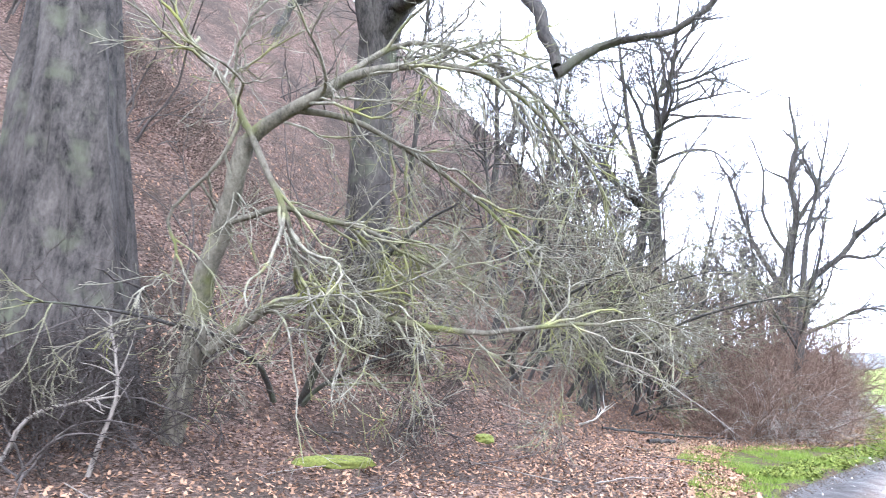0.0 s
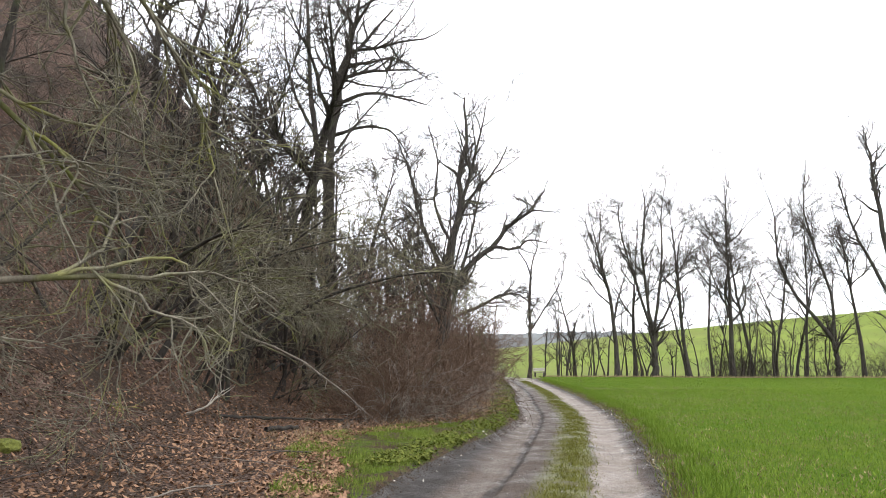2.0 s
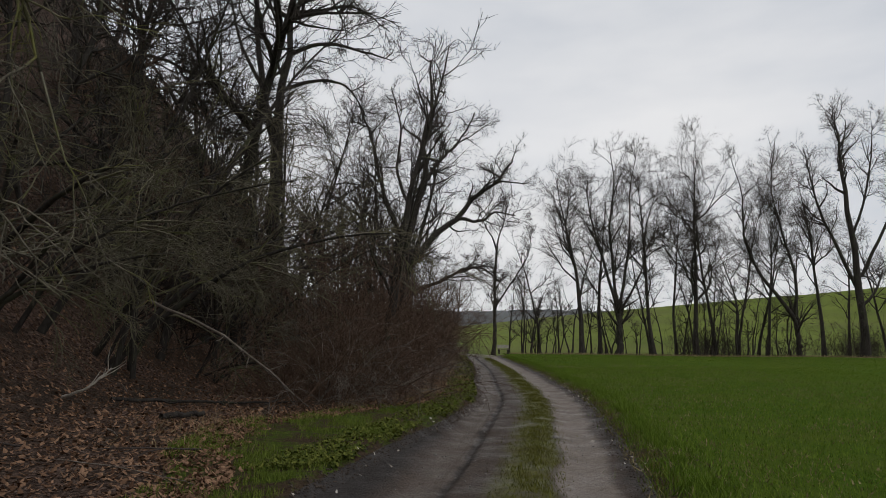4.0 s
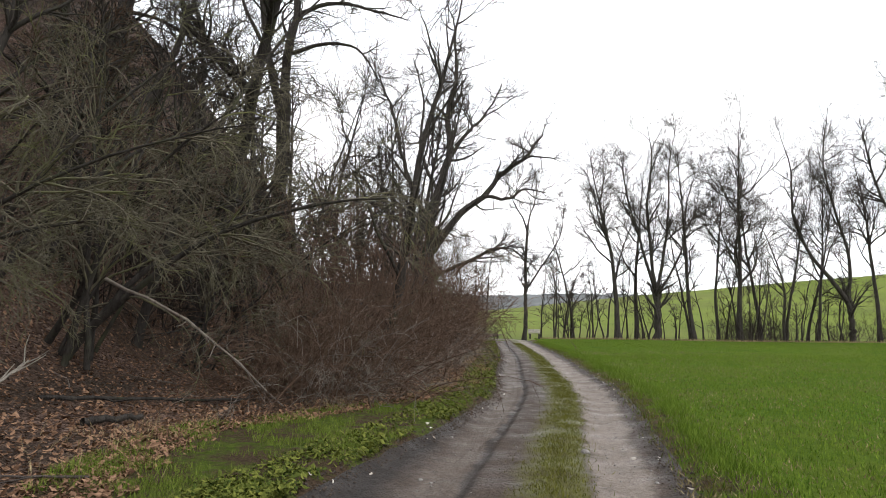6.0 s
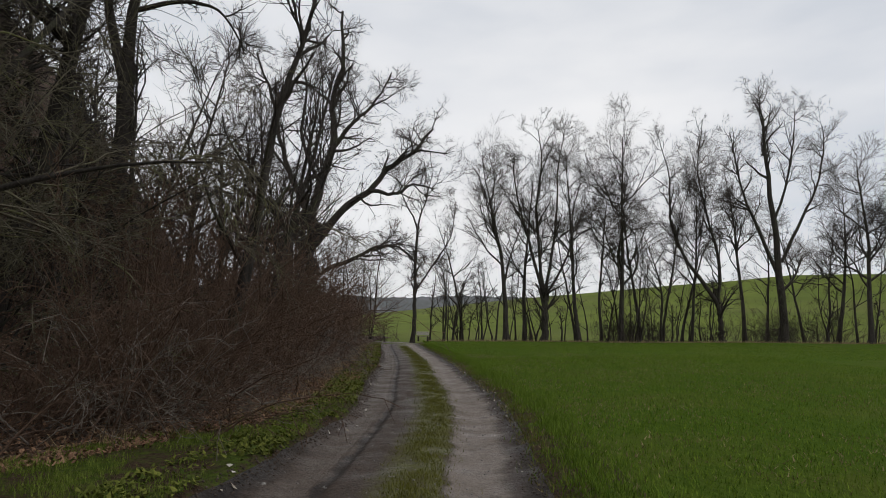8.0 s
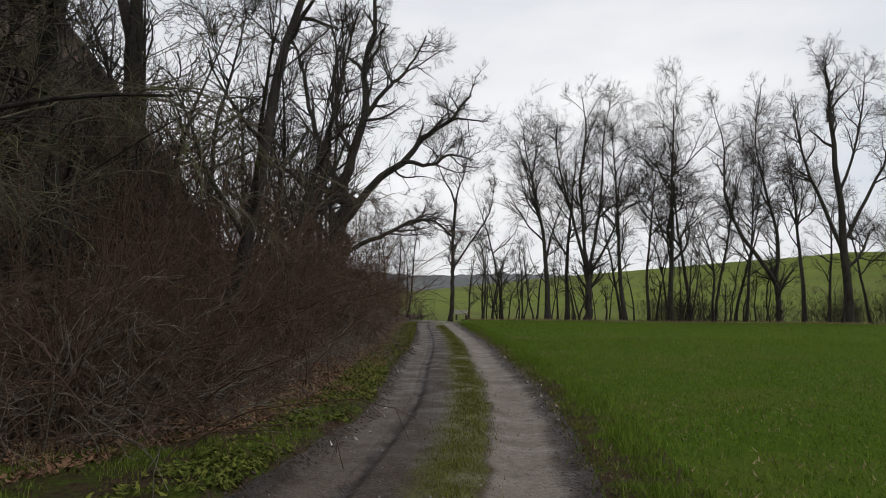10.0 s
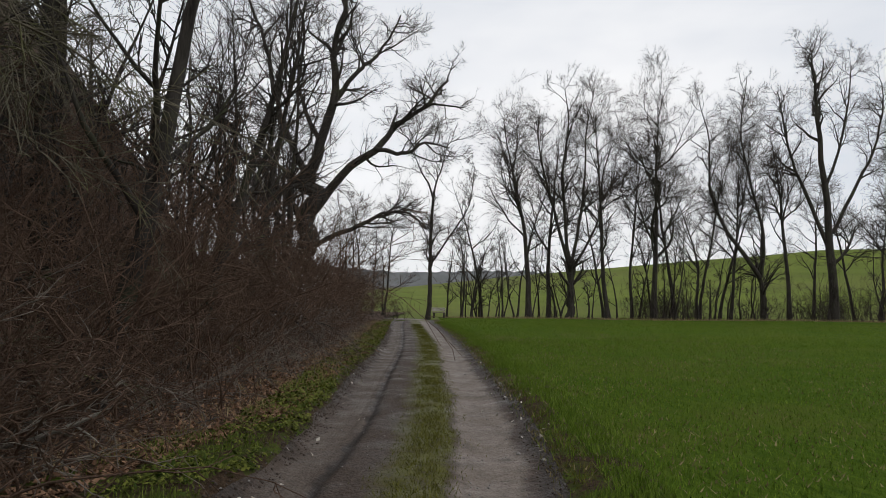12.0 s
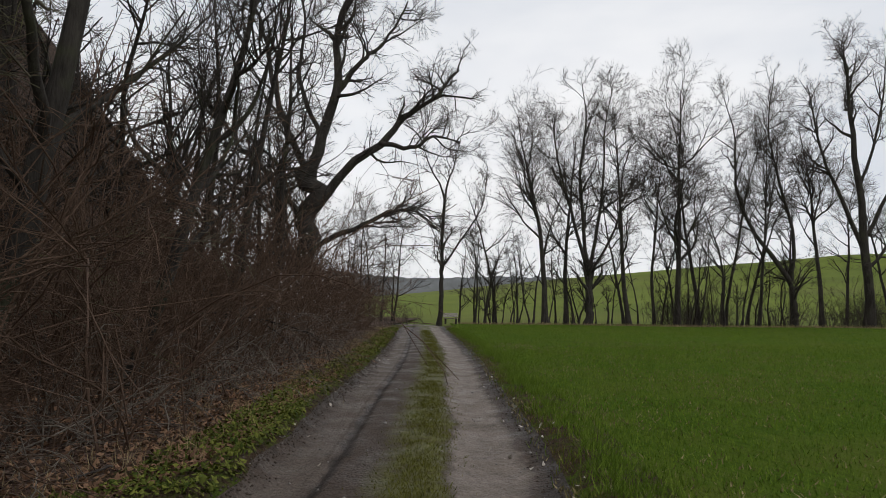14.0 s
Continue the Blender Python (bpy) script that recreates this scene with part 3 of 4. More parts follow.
# the large oak behind the thicket: crooked limbs from a low crotch
oak = thing("oak_tree", 12.0, 54.6, -0.2, "large bare oak with thick crooked limbs behind the thicket", "tree")
OAK_LIMBS = [
    (0.62, 0.40, [(0, 0, -0.2), (0.1, 0, 3.2), (0.0, 0.1, 6.2), (0.1, 0, 8.6)]),
    (0.36, 0.07, [(0.1, 0, 7.6), (0.7, 0, 10.2), (1.3, -0.3, 12.6), (1.2, 0.2, 15.4), (1.7, 0, 18.2), (1.6, 0.3, 21.5)]),
    (0.30, 0.06, [(0.1, 0, 6.0), (1.8, -0.4, 8.4), (3.6, -0.6, 10.0), (4.9, -0.4, 11.6), (6.3, -0.8, 12.6), (7.6, -0.6, 14.4)]),
    (0.22, 0.05, [(0.0, 0, 7.8), (-1.0, 0.2, 10.2), (-1.9, 0.1, 12.6), (-2.4, 0.4, 15.2), (-3.4, 0.4, 17.8)]),
    (0.20, 0.04, [(0.0, 0, 5.6), (-1.6, -0.2, 7.6), (-3.1, -0.4, 8.9), (-4.4, -0.3, 10.8)]),
    (0.17, 0.04, [(1.3, -0.2, 12.4), (2.5, -0.4, 14.2), (3.6, -0.2, 15.3), (4.8, -0.5, 17.6)]),
    (0.16, 0.03, [(3.4, -0.6, 9.9), (5.0, -1.0, 9.7), (6.2, -1.0, 10.4), (7.6, -1.2, 10.2)]),
    (0.17, 0.03, [(0.2, 0, 4.4), (2.2, -0.8, 5.4), (3.8, -1.0, 6.3), (5.2, -1.4, 6.4), (6.2, -1.4, 5.6)]),
    (0.15, 0.03, [(0.6, 0, 10.0), (-0.6, 0.3, 13), (-0.4, 0.2, 16), (-1.2, 0.2, 19)]),
]
for i, (r0, r1, course) in enumerate(OAK_LIMBS):
    pts, rad = limb_along(rng, course, r0 * (0.85 if i else 1), r1, 16, 0.24)
    if i == 0:
        rad[0, 0] *= 1.3
    v, f = gnarl(rng, pts, rad, 14, 0.05)
    link_mesh("trunk" if i == 0 else "limb", v, f, BARK_GREY, oak)
    if i:
        n = 14 if i < 4 else 11
        a = sprout(rng, pts, rad, n, 0.25, 1.0, 48, 3.6, r0 * 0.35, 0.45)
        sub, sr = extend(rng, *a, 8, 0.2, 0.07, 0.12)
        parts("branch", [(sub, sr, 5)], BARK_GREY, oak)
        crown_of(rng, oak, sub, sr, 1.5, (6, 4, 3), 0.03, TWIG_GREY, BARK_GREY, thick=(0.03, 0.011, 0.0075), steps=(4, 2))

WOOD = "bare trees of the wooded slope"
# the tree whose two stems part halfway up, with long level boughs over the thicket
twin = thing("slope_tree", 3.45, 40.0, float(ground_z(3.45, 40.0)) - 0.3, "tall bare tree parting into two stems with long level boughs", "tree", WOOD)
TWIN_LIMBS = [
    (0.34, 0.24, [(3.5, 40.0, twin.location.z), (3.43, 40.0, 3.37), (3.33, 40.0, 5.59), (3.28, 40.0, 7.87), (3.24, 40.0, 9.96)]),
    (0.20, 0.04, [(3.25, 40.0, 9.83), (3.32, 40.0, 11.57), (3.51, 40.0, 13.23), (3.63, 40.0, 15.21), (4.83, 39.8, 16.7), (5.89, 39.6, 18.25)]),
    (0.18, 0.03, [(3.22, 40.0, 9.17), (2.68, 40.2, 11.32), (2.18, 40.3, 14.33), (1.88, 40.4, 18.37), (1.71, 40.4, 20.73)]),
    (0.10, 0.02, [(3.55, 40.0, 13.38), (4.95, 39.6, 13.89), (6.75, 39.3, 13.62), (7.82, 39.0, 13.28)]),
    (0.10, 0.02, [(3.63, 40.0, 15.27), (4.9, 39.6, 15.45), (6.19, 39.4, 15.69), (7.64, 39.0, 14.6)]),
    (0.09, 0.02, [(3.36, 40.0, 11.79), (4.75, 39.6, 12.21), (5.99, 39.2, 11.91), (6.82, 39.0, 10.61)]),
    (0.10, 0.02, [(3.73, 40.0, 15.36), (4.01, 40.2, 16.8), (3.84, 40.4, 18.67), (3.94, 40.4, 20.5)]),
    (0.09, 0.02, [(2.61, 40.2, 11.72), (1.67, 40.4, 13.48), (1.03, 40.6, 15.75), (0.78, 40.7, 18.39)]),
]
for i, (r0, r1, course) in enumerate(TWIN_LIMBS):
    pts, rad = limb_along(rng, np.array(course) - np.array(twin.location), r0, r1, 14, 0.15)
    if i == 0:
        rad[0, 0] *= 1.3
    v, f = gnarl(rng, pts, rad, 12, 0.05)
    link_mesh("limb" if i else "trunk", v, f, BARK_GREY, twin)
    if i:
        a = sprout(rng, pts, rad, 7, 0.25, 1.0, 46, 2.0, r0 * 0.35, 0.4)
        sub, sr = extend(rng, *a, 7, 0.2, 0.05, 0.2)
        parts("branch", [(sub, sr, 5)], BARK_GREY, twin)
        crown_of(rng, twin, sub, sr, 0.9, (5, 4, 2), 0.04, TWIG_GREY, BARK_GREY, thick=(0.02, 0.009, 0.006), steps=(4, 2))
tree(rng, "slope_tree", 1.0, 36.0, 17, 0.6, "bare tree leaning out over the track", WOOD, limbs=13, low=0.35, counts=(8, 6, 3), lift=0.04, reach=0.40, spread_angle=50, lean=(0.32, -0.1), deep=0.6, bend=0.06)
for i in range(28):
    y = 30.5 + 40 * rng.uniform(0, 1) ** 1.3
    x = track_x(y) - 4.3 - 9 * rng.uniform(0, 1) ** 1.4 - 0.04 * (y - 30)
    tree(rng, "slope_tree", x, y, rng.uniform(8.5, 14), rng.uniform(0.15, 0.34), "bare grey tree rising out of the thicket", WOOD, limbs=8, low=0.2, counts=(4, 3, 3), spread_angle=48, lift=0.06, reach=0.36,
         lean=(rng.uniform(-0.1, 0.25), rng.uniform(-0.1, 0.1)), bend=0.05, deep=0.5)
for i in range(22):
    y = rng.uniform(20, 62)
    x = toe_x(y) - rng.uniform(2, 22)
    tree(rng, "slope_tree", x, y, rng.uniform(8, 14), rng.uniform(0.2, 0.45), "bare grey tree standing on the leafy slope", WOOD, limbs=8, low=0.22, counts=(5, 3, 3), reach=0.34, lean=(rng.uniform(0, 0.35), 0), deep=0.9, spread_angle=48, lift=0.05, bend=0.05)

for x, y, h in ((3.0, 35.4, 11), (-1.8, 35.0, 14), (5.4, 43.0, 13)):
    tree(rng, "slope_tree", x, y, h, 0.3, "twiggy bare tree with long drooping limbs", WOOD, limbs=14, low=0.2, counts=(7, 5, 3), reach=0.42, lean=(0.12, -0.08), deep=0.8, spread_angle=62, lift=-0.005, bend=0.06, turn=(0.3, -0.1, 0))
for i in range(16):
    y = rng.uniform(30, 44)
    x = float(toe_x(y)) - rng.uniform(-2.0, 3.0)
    tree(rng, "slope_tree", x, y, rng.uniform(5, 8), rng.uniform(0.10, 0.18), "low twiggy tree filling the thicket", WOOD, limbs=9, low=0.12, counts=(5, 4, 3), reach=0.45, lean=(rng.uniform(0, 0.3), -0.1), deep=0.6, spread_angle=58, lift=0.0, bend=0.08, sides=6, twig_m=TWIG_RED)
for i in range(9):
    x, y = from_last(rng.uniform(-0.52, -0.27), rng.uniform(22, 38))
    tree(rng, "slope_tree", x, y, rng.uniform(9, 14), rng.uniform(0.16, 0.3), "slim bare tree crowded behind the thicket", WOOD, limbs=9, low=0.2, counts=(5, 4, 3), reach=0.36, lean=(rng.uniform(-0.1, 0.2), 0), deep=0.6, spread_angle=50, lift=0.03, bend=0.06, sides=8)
for i in range(9):
    y = 28.5 + i * 1.1
    x = float(toe_x(y)) - rng.uniform(0.3, 5.5)
    tree(rng, "slope_tree", x, y, rng.uniform(9, 13), rng.uniform(0.14, 0.26), "slim twiggy tree leaning out from the slope foot", WOOD, limbs=9, low=0.18, counts=(5, 4, 3), reach=0.36, lean=(rng.uniform(0.1, 0.4), rng.uniform(-0.15, 0.1)), deep=0.8, spread_angle=50, lift=0.03, bend=0.06)

for i in range(9):
    x, y = from_last(-0.185 + 0.014 * i + rng.uniform(-0.01, 0.01), rng.uniform(49, 56))
    tree(rng, "slope_tree", x, y, rng.uniform(7, 12), rng.uniform(0.14, 0.24), "low spreading bare tree where the track bends", WOOD, limbs=10, low=0.15, counts=(5, 4, 3), reach=0.45, lean=(rng.uniform(-0.1, 0.15), 0), deep=0.3, spread_angle=56, lift=0.02, bend=0.07, sides=8, thick=(0.03, 0.010, 0.007), steps=(4, 2))

# the old trunks of the first stretch
tree(rng, "old_tree", -6.62, 17.4, 19, 2.05, "massive old tree with deeply furrowed bark", "", limbs=12, low=0.36, counts=(6, 5, 2), bark_m=BARK_OLD, deep=1.2, rough=0.17, sides=48, turn=(0.5, 0, 0), bend=0.008, lean=(-0.155, 0))
old = tree(rng, "old_tree", -4.3, 22.9, 20, 1.15, "old tree whose crooked limb hangs over the track", "", limbs=12, low=0.3, counts=(7, 5, 2), bark_m=BARK_OLD, deep=1.2, rough=0.13, sides=36, turn=(0.4, 0, 0), bend=0.012)
base = np.array(old.location)
for r0, r1, course in (
    (0.20, 0.07, [(-4.2, 22.8, 10.2), (-2.4, 21.2, 9.6), (-0.7, 19.2, 8.2), (0.1, 17.9, 6.7), (0.40, 17.5, 5.5)]),
    (0.075, 0.03, [(0.40, 17.5, 5.45), (0.8, 17.6, 5.75), (1.2, 17.7, 5.95), (2.0, 17.8, 6.1), (2.6, 17.8, 6.6)]),
):
    pts, rad = limb_along(rng, np.array(course) - base, r0, r1, 14, 0.15)
    v, f = gnarl(rng, pts, rad, 12, 0.08)
    link_mesh("limb", v, f, BARK_OLD, old)
    crown_of(rng, old, pts, rad, 0.9, (9, 4, 2), 0.05, TWIG_GREY, BARK_GREY, thick=(0.016, 0.006, 0.004))

# the mossy tree that leans over the leaf litter and arches to the track
MOSSY_AT = np.array([-4.46, 17.09, float(ground_z(-4.46, 17.09)) - 0.15])
mossy = thing("leaning_tree", *MOSSY_AT, "leaning mossy tree with pale drooping branches", "tree")
MOSSY_LIMBS = [
    ("trunk", 0.165, 0.12, [(-4.58, 17.1, 0.4), (-4.32, 17.0, 1.63), (-4.13, 16.9, 2.8), (-3.8, 16.75, 3.6), (-3.51, 16.6, 4.5)], 0),
    ("limb", 0.105, 0.014, [(-3.52, 16.6, 4.42), (-3.17, 16.6, 4.71), (-2.58, 16.65, 5.03), (-2.04, 16.8, 5.36), (-1.21, 17.1, 5.57), (-0.53, 17.5, 5.52), (0.11, 17.9, 5.11), (0.54, 18.2, 4.45)], 18),
    ("limb", 0.075, 0.022, [(-4.05, 16.95, 1.75), (-3.5, 17.0, 2.18), (-3.09, 17.1, 2.41), (-2.66, 17.2, 2.46), (-2.11, 17.4, 2.35), (-1.24, 17.6, 2.14), (-0.54, 17.8, 2.09), (0.16, 18.0, 2.2), (1.01, 18.2, 2.24)], 14),
    ("limb", 0.05, 0.02, [(-3.46, 16.5, 4.61), (-3.69, 16.3, 5.13), (-4.32, 16.1, 5.97), (-4.52, 16.0, 6.76)], 5),
    ("limb", 0.048, 0.016, [(-3.46, 16.5, 4.63), (-3.1, 16.6, 3.9), (-2.85, 16.7, 3.33), (-2.79, 16.8, 2.91), (-2.6, 16.9, 2.35), (-2.68, 17.0, 1.94)], 9),
    ("limb", 0.045, 0.014, [(-3.75, 16.75, 3.42), (-3.08, 16.9, 3.62), (-2.64, 17.0, 3.5), (-2.0, 17.2, 3.36), (-1.64, 17.3, 3.13), (-1.24, 17.5, 2.93), (-0.62, 17.8, 2.75)], 10),
    ("limb", 0.05, 0.012, [(-2.6, 16.65, 5.02), (-1.6, 17.6, 6.2), (-0.2, 18.8, 6.0), (0.8, 19.6, 4.8), (1.2, 20.2, 3.4)], 16),
    ("limb", 0.05, 0.012, [(-2.9, 16.6, 4.85), (-2.2, 17.4, 4.9), (-1.0, 18.4, 4.2), (0.0, 19.2, 3.2), (0.5, 19.8, 2.0)], 14),
    ("limb", 0.03, 0.012, [(-3.55, 16.5, 4.75), (-3.76, 16.4, 4.1), (-4.39, 16.4, 3.47), (-4.27, 16.45, 3.02), (-4.35, 16.5, 2.6), (-4.19, 16.5, 2.13)], 4),
]
for kind, r0, r1, course, n in MOSSY_LIMBS:
    pts, rad = limb_along(rng, np.array(course) - MOSSY_AT, r0, r1, 16, 0.09)
    v, f = gnarl(rng, pts, rad, 10, 0.06)
    link_mesh(kind, v, f, BARK_MOSSY, mossy)
    if n:
        a = sprout(rng, pts, rad, n + 4, 0.15, 1.0, 45, 2.1, 0.026, 0.3, (0.3, 0.1, -0.15))
        sub, sr = extend(rng, *a, 9, 0.24, -0.06, 0.3)
        parts("branch", [(sub, sr, 5)], BARK_LICHEN, mossy)
        crown_of(rng, mossy, sub, sr, 0.95, (5, 3, 2), -0.03, BARK_LICHEN, BARK_LICHEN, thick=(0.013, 0.007, 0.0048), last=2)


def shrub(rng, name, x, y, height, stems, label, group, tilt=(0.2, 0.0), droop=-0.06, width=0.35, mats=None, counts=(6, 4), thick=0.022, size=1.0, foot=0.25):
    """A bare shrub: many stems from one foot, with side twigs."""
    ob = thing(name, x, y, float(ground_z(x, y)) - 0.05, label, "shrub", group)
    mats = mats or (TWIG_RED, TWIG_RED)
    st = rng.normal(0, foot, (stems, 3)) * np.array([1, 1, 0])
    way = np.array([[tilt[0], tilt[1], 1.0]]) + rng.normal(0, width, (stems, 3)) * np.array([1, 1, 0.3])
    a, ar = extend(rng, st, way, height * rng.uniform(0.5, 1.15, stems), thick * rng.uniform(0.45, 1.2, stems), 9, 0.15, droop, 0.25)
    b = sprout(rng, a, ar, counts[0], 0.1, 1.0, 36, height * 0.26 * size, 0.009, 0.3)
    t, tr = extend(rng, *b, 4, 0.26, droop * 0.8, 0.4)
    c = sprout(rng, t, tr, counts[1], 0.1, 1.0, 40, height * 0.11 * size, 0.005, 0.3)
    t2, t2r = extend(rng, *c, 1, 0.22, 0.0, 0.5)
    parts("stem", [(a, ar, 5)], mats[0], ob)
    tagged(branches("twigwork", [(t, np.maximum(tr, 0.0045), 3), (t2, np.maximum(t2r, 0.0032), 3)], mats[1], ob), kind="stuff")
    return ob


THICKET = "bare shrubs of the thicket beside the track"
for i in range(60):
    y = 27.8 + 38 * (i + rng.uniform(-0.5, 0.5)) / 60
    u = -3.1 - 0.7 * (y < 30) - (i % 3) * 1.5 * (y > 32.5) - rng.uniform(0, 0.9)
    if y < 32.5 and i % 3 == 1:
        continue
    shrub(rng, "shrub", float(track_x(y) + u / 0.91), y, rng.uniform(3.2, 5.2), 20, "dense reddish-brown bare shrub at the track edge", THICKET, tilt=(0.07, -0.06), droop=-0.045, width=0.28, foot=0.42, thick=0.015, counts=(6, 4), mats=(TWIG_RED, TWIG_RED))
for i in range(46):
    x, y = from_last(rng.choice([rng.uniform(0.2, 0.95), rng.uniform(0.37, 0.47), rng.uniform(0.54, 0.8)]), rng.uniform(51.5, 54))
    shrub(rng, "shrub", x, y, rng.uniform(2.2, 4.5), 13, "low bare shrub under the field-edge trees", "undergrowth of the tree row", tilt=(0, 0), droop=0.0, width=0.4, foot=0.8, mats=(TWIG_GREY, TWIG_DARK), counts=(5, 3), thick=0.022)


def arching(rng, x, y, length, stems, tilt=(0.55, -0.25), girth=0.09, mats=None):
    """A large many-stemmed shrub whose long limbs arch over and hang."""
    ob = thing("arching_shrub", x, y, float(ground_z(x, y)) - 0.2, "large bare shrub with long arching olive branches", "shrub", "arching shrubs at the slope foot")
    mats = mats or (TWIG_OLIVE, TWIG_OLIVE)
    st = rng.normal(0, 0.45, (stems, 3)) * np.array([1, 1, 0])
    way = np.array([[tilt[0], tilt[1], 1.0]]) + rng.normal(0, 0.3, (stems, 3))
    a, ar = extend(rng, st, way, length * rng.uniform(0.6, 1.15, stems), girth * rng.uniform(0.4, 1.0, stems), 12, 0.06, -0.055, 0.18)
    parts("stem", [(a, ar, 7)], BARK_GREY, ob)
    b = sprout(rng, a, ar, 8, 0.15, 1.0, 38, length * 0.45, 0.024, 0.35, (0.35, -0.15, 0.1))
    limb, lr = extend(rng, *b, 9, 0.14, -0.085, 0.2)
    parts("branch", [(limb, lr, 4)], mats[0], ob)
    crown_of(rng, ob, limb, lr, length * 0.16, (6, 3, 2), -0.05, mats[1], mats[0], -0.02, thick=(0.010, 0.0055, 0.004), angle=32, last=2)
    return ob


for x, y, h, n in ((0.2, 28.6, 7.0, 8), (2.0, 31.0, 6.5, 7), (-1.6, 25.8, 5.8, 8), (2.9, 33.6, 5.6, 6), (4.0, 36.4, 5.2, 5), (-3.0, 21.8, 5.2, 5), (-4.2, 19.4, 4.6, 3)):
    arching(rng, x, y, h, n, (0.5, -0.1), girth=0.09 if y < 30 else 0.05, mats=None if y < 32 else (TWIG_GREY, TWIG_RED))
for i in range(10):
    y = 26.9 + 0.24 * i
    shrub(rng, "bramble", float(track_x(y)) - (3.5 + (i * 0.37) % 2.2) / 0.91, y, rng.uniform(1.8, 3.2), 20, "tangled brown bramble at the start of the thicket", "brambles at the thicket edge", tilt=(0.15, -0.2), droop=-0.09, width=0.45, foot=0.5, mats=(TWIG_RED, TWIG_RED), counts=(6, 3), thick=0.013)
BRUSH = "bare brush on the wooded slope"
for i in range(28):
    y = 17 + 38 * rng.uniform(0, 1)
    x = float(toe_x(y)) - 0.5 - 13 * rng.uniform(0, 1) ** 1.3
    shrub(rng, "shrub", x, y, rng.uniform(3.0, 5.5), 16, "thin bare brush growing on the leafy slope", BRUSH, tilt=(0.35, -0.1), droop=-0.05, width=0.45, foot=0.5, mats=(TWIG_GREY, TWIG_GREY), counts=(5, 3), thick=0.03)
for x, y in ((-0.4, 31.2), (0.6, 32.8), (-0.6, 34.4), (1.0, 35.2)):
    shrub(rng, "shrub", x, y, rng.uniform(2.6, 4.2), 18, "dark bare brush growing on the leafy slope", BRUSH, tilt=(0.3, -0.1), droop=-0.04, width=0.45, foot=0.6, mats=(TWIG_DARK, TWIG_DARK), counts=(6, 3), thick=0.022)
for x, y, h in ((-5.6, 16.2, 2.4), (-4.9, 15.4, 2.0), (-6.4, 15.6, 2.6), (-2.6, 19.6, 2.2), (-5.4, 17.3, 2.6)):
    shrub(rng, "bramble", x, y, h, 20, "tangled bare bramble at the foot of the old tree", "brambles on the leaf litter", tilt=(0.3, -0.2), droop=-0.16, width=0.6, mats=(TWIG_GREY, TWIG_DARK), counts=(6, 4), thick=0.016, size=1.2, foot=0.5)
for x, y, h in ((-4.0, 21.6, 1.7), (-3.2, 21.9, 1.5), (-4.7, 21.4, 1.6), (-6.0, 16.0, 1.6), (-5.3, 15.9, 1.4)):
    shrub(rng, "shrub", x, y, h, 40, "dense dark brushwood at the foot of the old tree", "dark brushwood by the old trees", tilt=(0.1, -0.1), droop=-0.06, width=0.6, mats=(TWIG_DARK, TWIG_DARK), counts=(6, 5), thick=0.012, size=1.2, foot=0.45)

# ---- grass, crop, leaves and crumbs ----


def blades(name, x, y, height, width, material, label, lean=0.5, parent=None):
    """Many single blades of grass on the ground."""
    n = len(x)
    z = ground_z(x, y)
    a, b = rng.uniform(0, 2 * np.pi, n), rng.uniform(0, 2 * np.pi, n)
    h = height * rng.uniform(0.5, 1.3, n)
    w = width * rng.uniform(0.6, 1.3, n) / 2
    k = lean * rng.uniform(0, 1, n) * h
    low = np.stack([x - w * np.cos(a), y - w * np.sin(a), z - 0.01], -1)
    other = np.stack([x + w * np.cos(a), y + w * np.sin(a), z - 0.01], -1)
    tip = np.stack([x + k * np.cos(b), y + k * np.sin(b), z + h], -1)
    v = np.stack([low, other, tip], 1).reshape(-1, 3)
    return tagged(link_mesh(name, v, np.arange(3 * n).reshape(n, 3), material), label, "grass", kind="stuff")


def beside(u, y):
    return track_x(y) + u / 0.91


def patchy(u, y, size, share, seed=0.0):
    """Keeps the places that lie in patches."""
    x = beside(u, y)
    keep = ripple(x, y, size, seed) * 0.6 + ripple(x, y, size * 0.31, seed + 3) * 0.5 + rng.normal(0, 0.25, len(y)) > share
    return x[keep], y[keep]


n = 130000
y = 17 + 27 * rng.uniform(0, 1, n) ** 1.15
u = 1.85 + rng.uniform(0, 1, n) ** 1.5 * 16
x, y = patchy(u, y, 1.6, -0.75)
blades("crop", x, y, 0.055, 0.012, CROP_BLADE, "short green blades of young winter crop", 0.9)
n = 60000
y = rng.uniform(38, 72, n)
x, y = patchy(1.95 + rng.uniform(0, 1, n) ** 1.3 * 30, y, 2.5, -0.6)
blades("crop", x, y, 0.05, 0.03, CROP_BLADE, "short green blades of young winter crop", 0.9)
n = 52000
y = 15 + 47 * rng.uniform(0, 1, n) ** 1.3
x, y = patchy(1.95 + rng.normal(0, 0.2, n), y, 0.7, -0.03, 1.0)
blades("rough_grass", x, y, 0.11, 0.010, TUSSOCK_BLADE, "rough dark green grass between the track and the crop", 1.1)
n = 12000
y = 15 + 47 * rng.uniform(0, 1, n) ** 1.3
x, y = patchy(1.62 + rng.normal(0, 0.12, n), y, 0.5, 0.1, 6.0)
blades("rough_grass", x, y, 0.07, 0.010, TRACK_BLADE, "low yellowish grass on the muddy crop side", 1.3)
n = 110000
y = np.concatenate([rng.normal(23.5, 3.2, n // 2), rng.uniform(19, 60, n // 2)])
w = verge_width(y)
keep = (y < 27) | (rng.uniform(0, 1, n) < 0.45)
y, w = y[keep], w[keep]
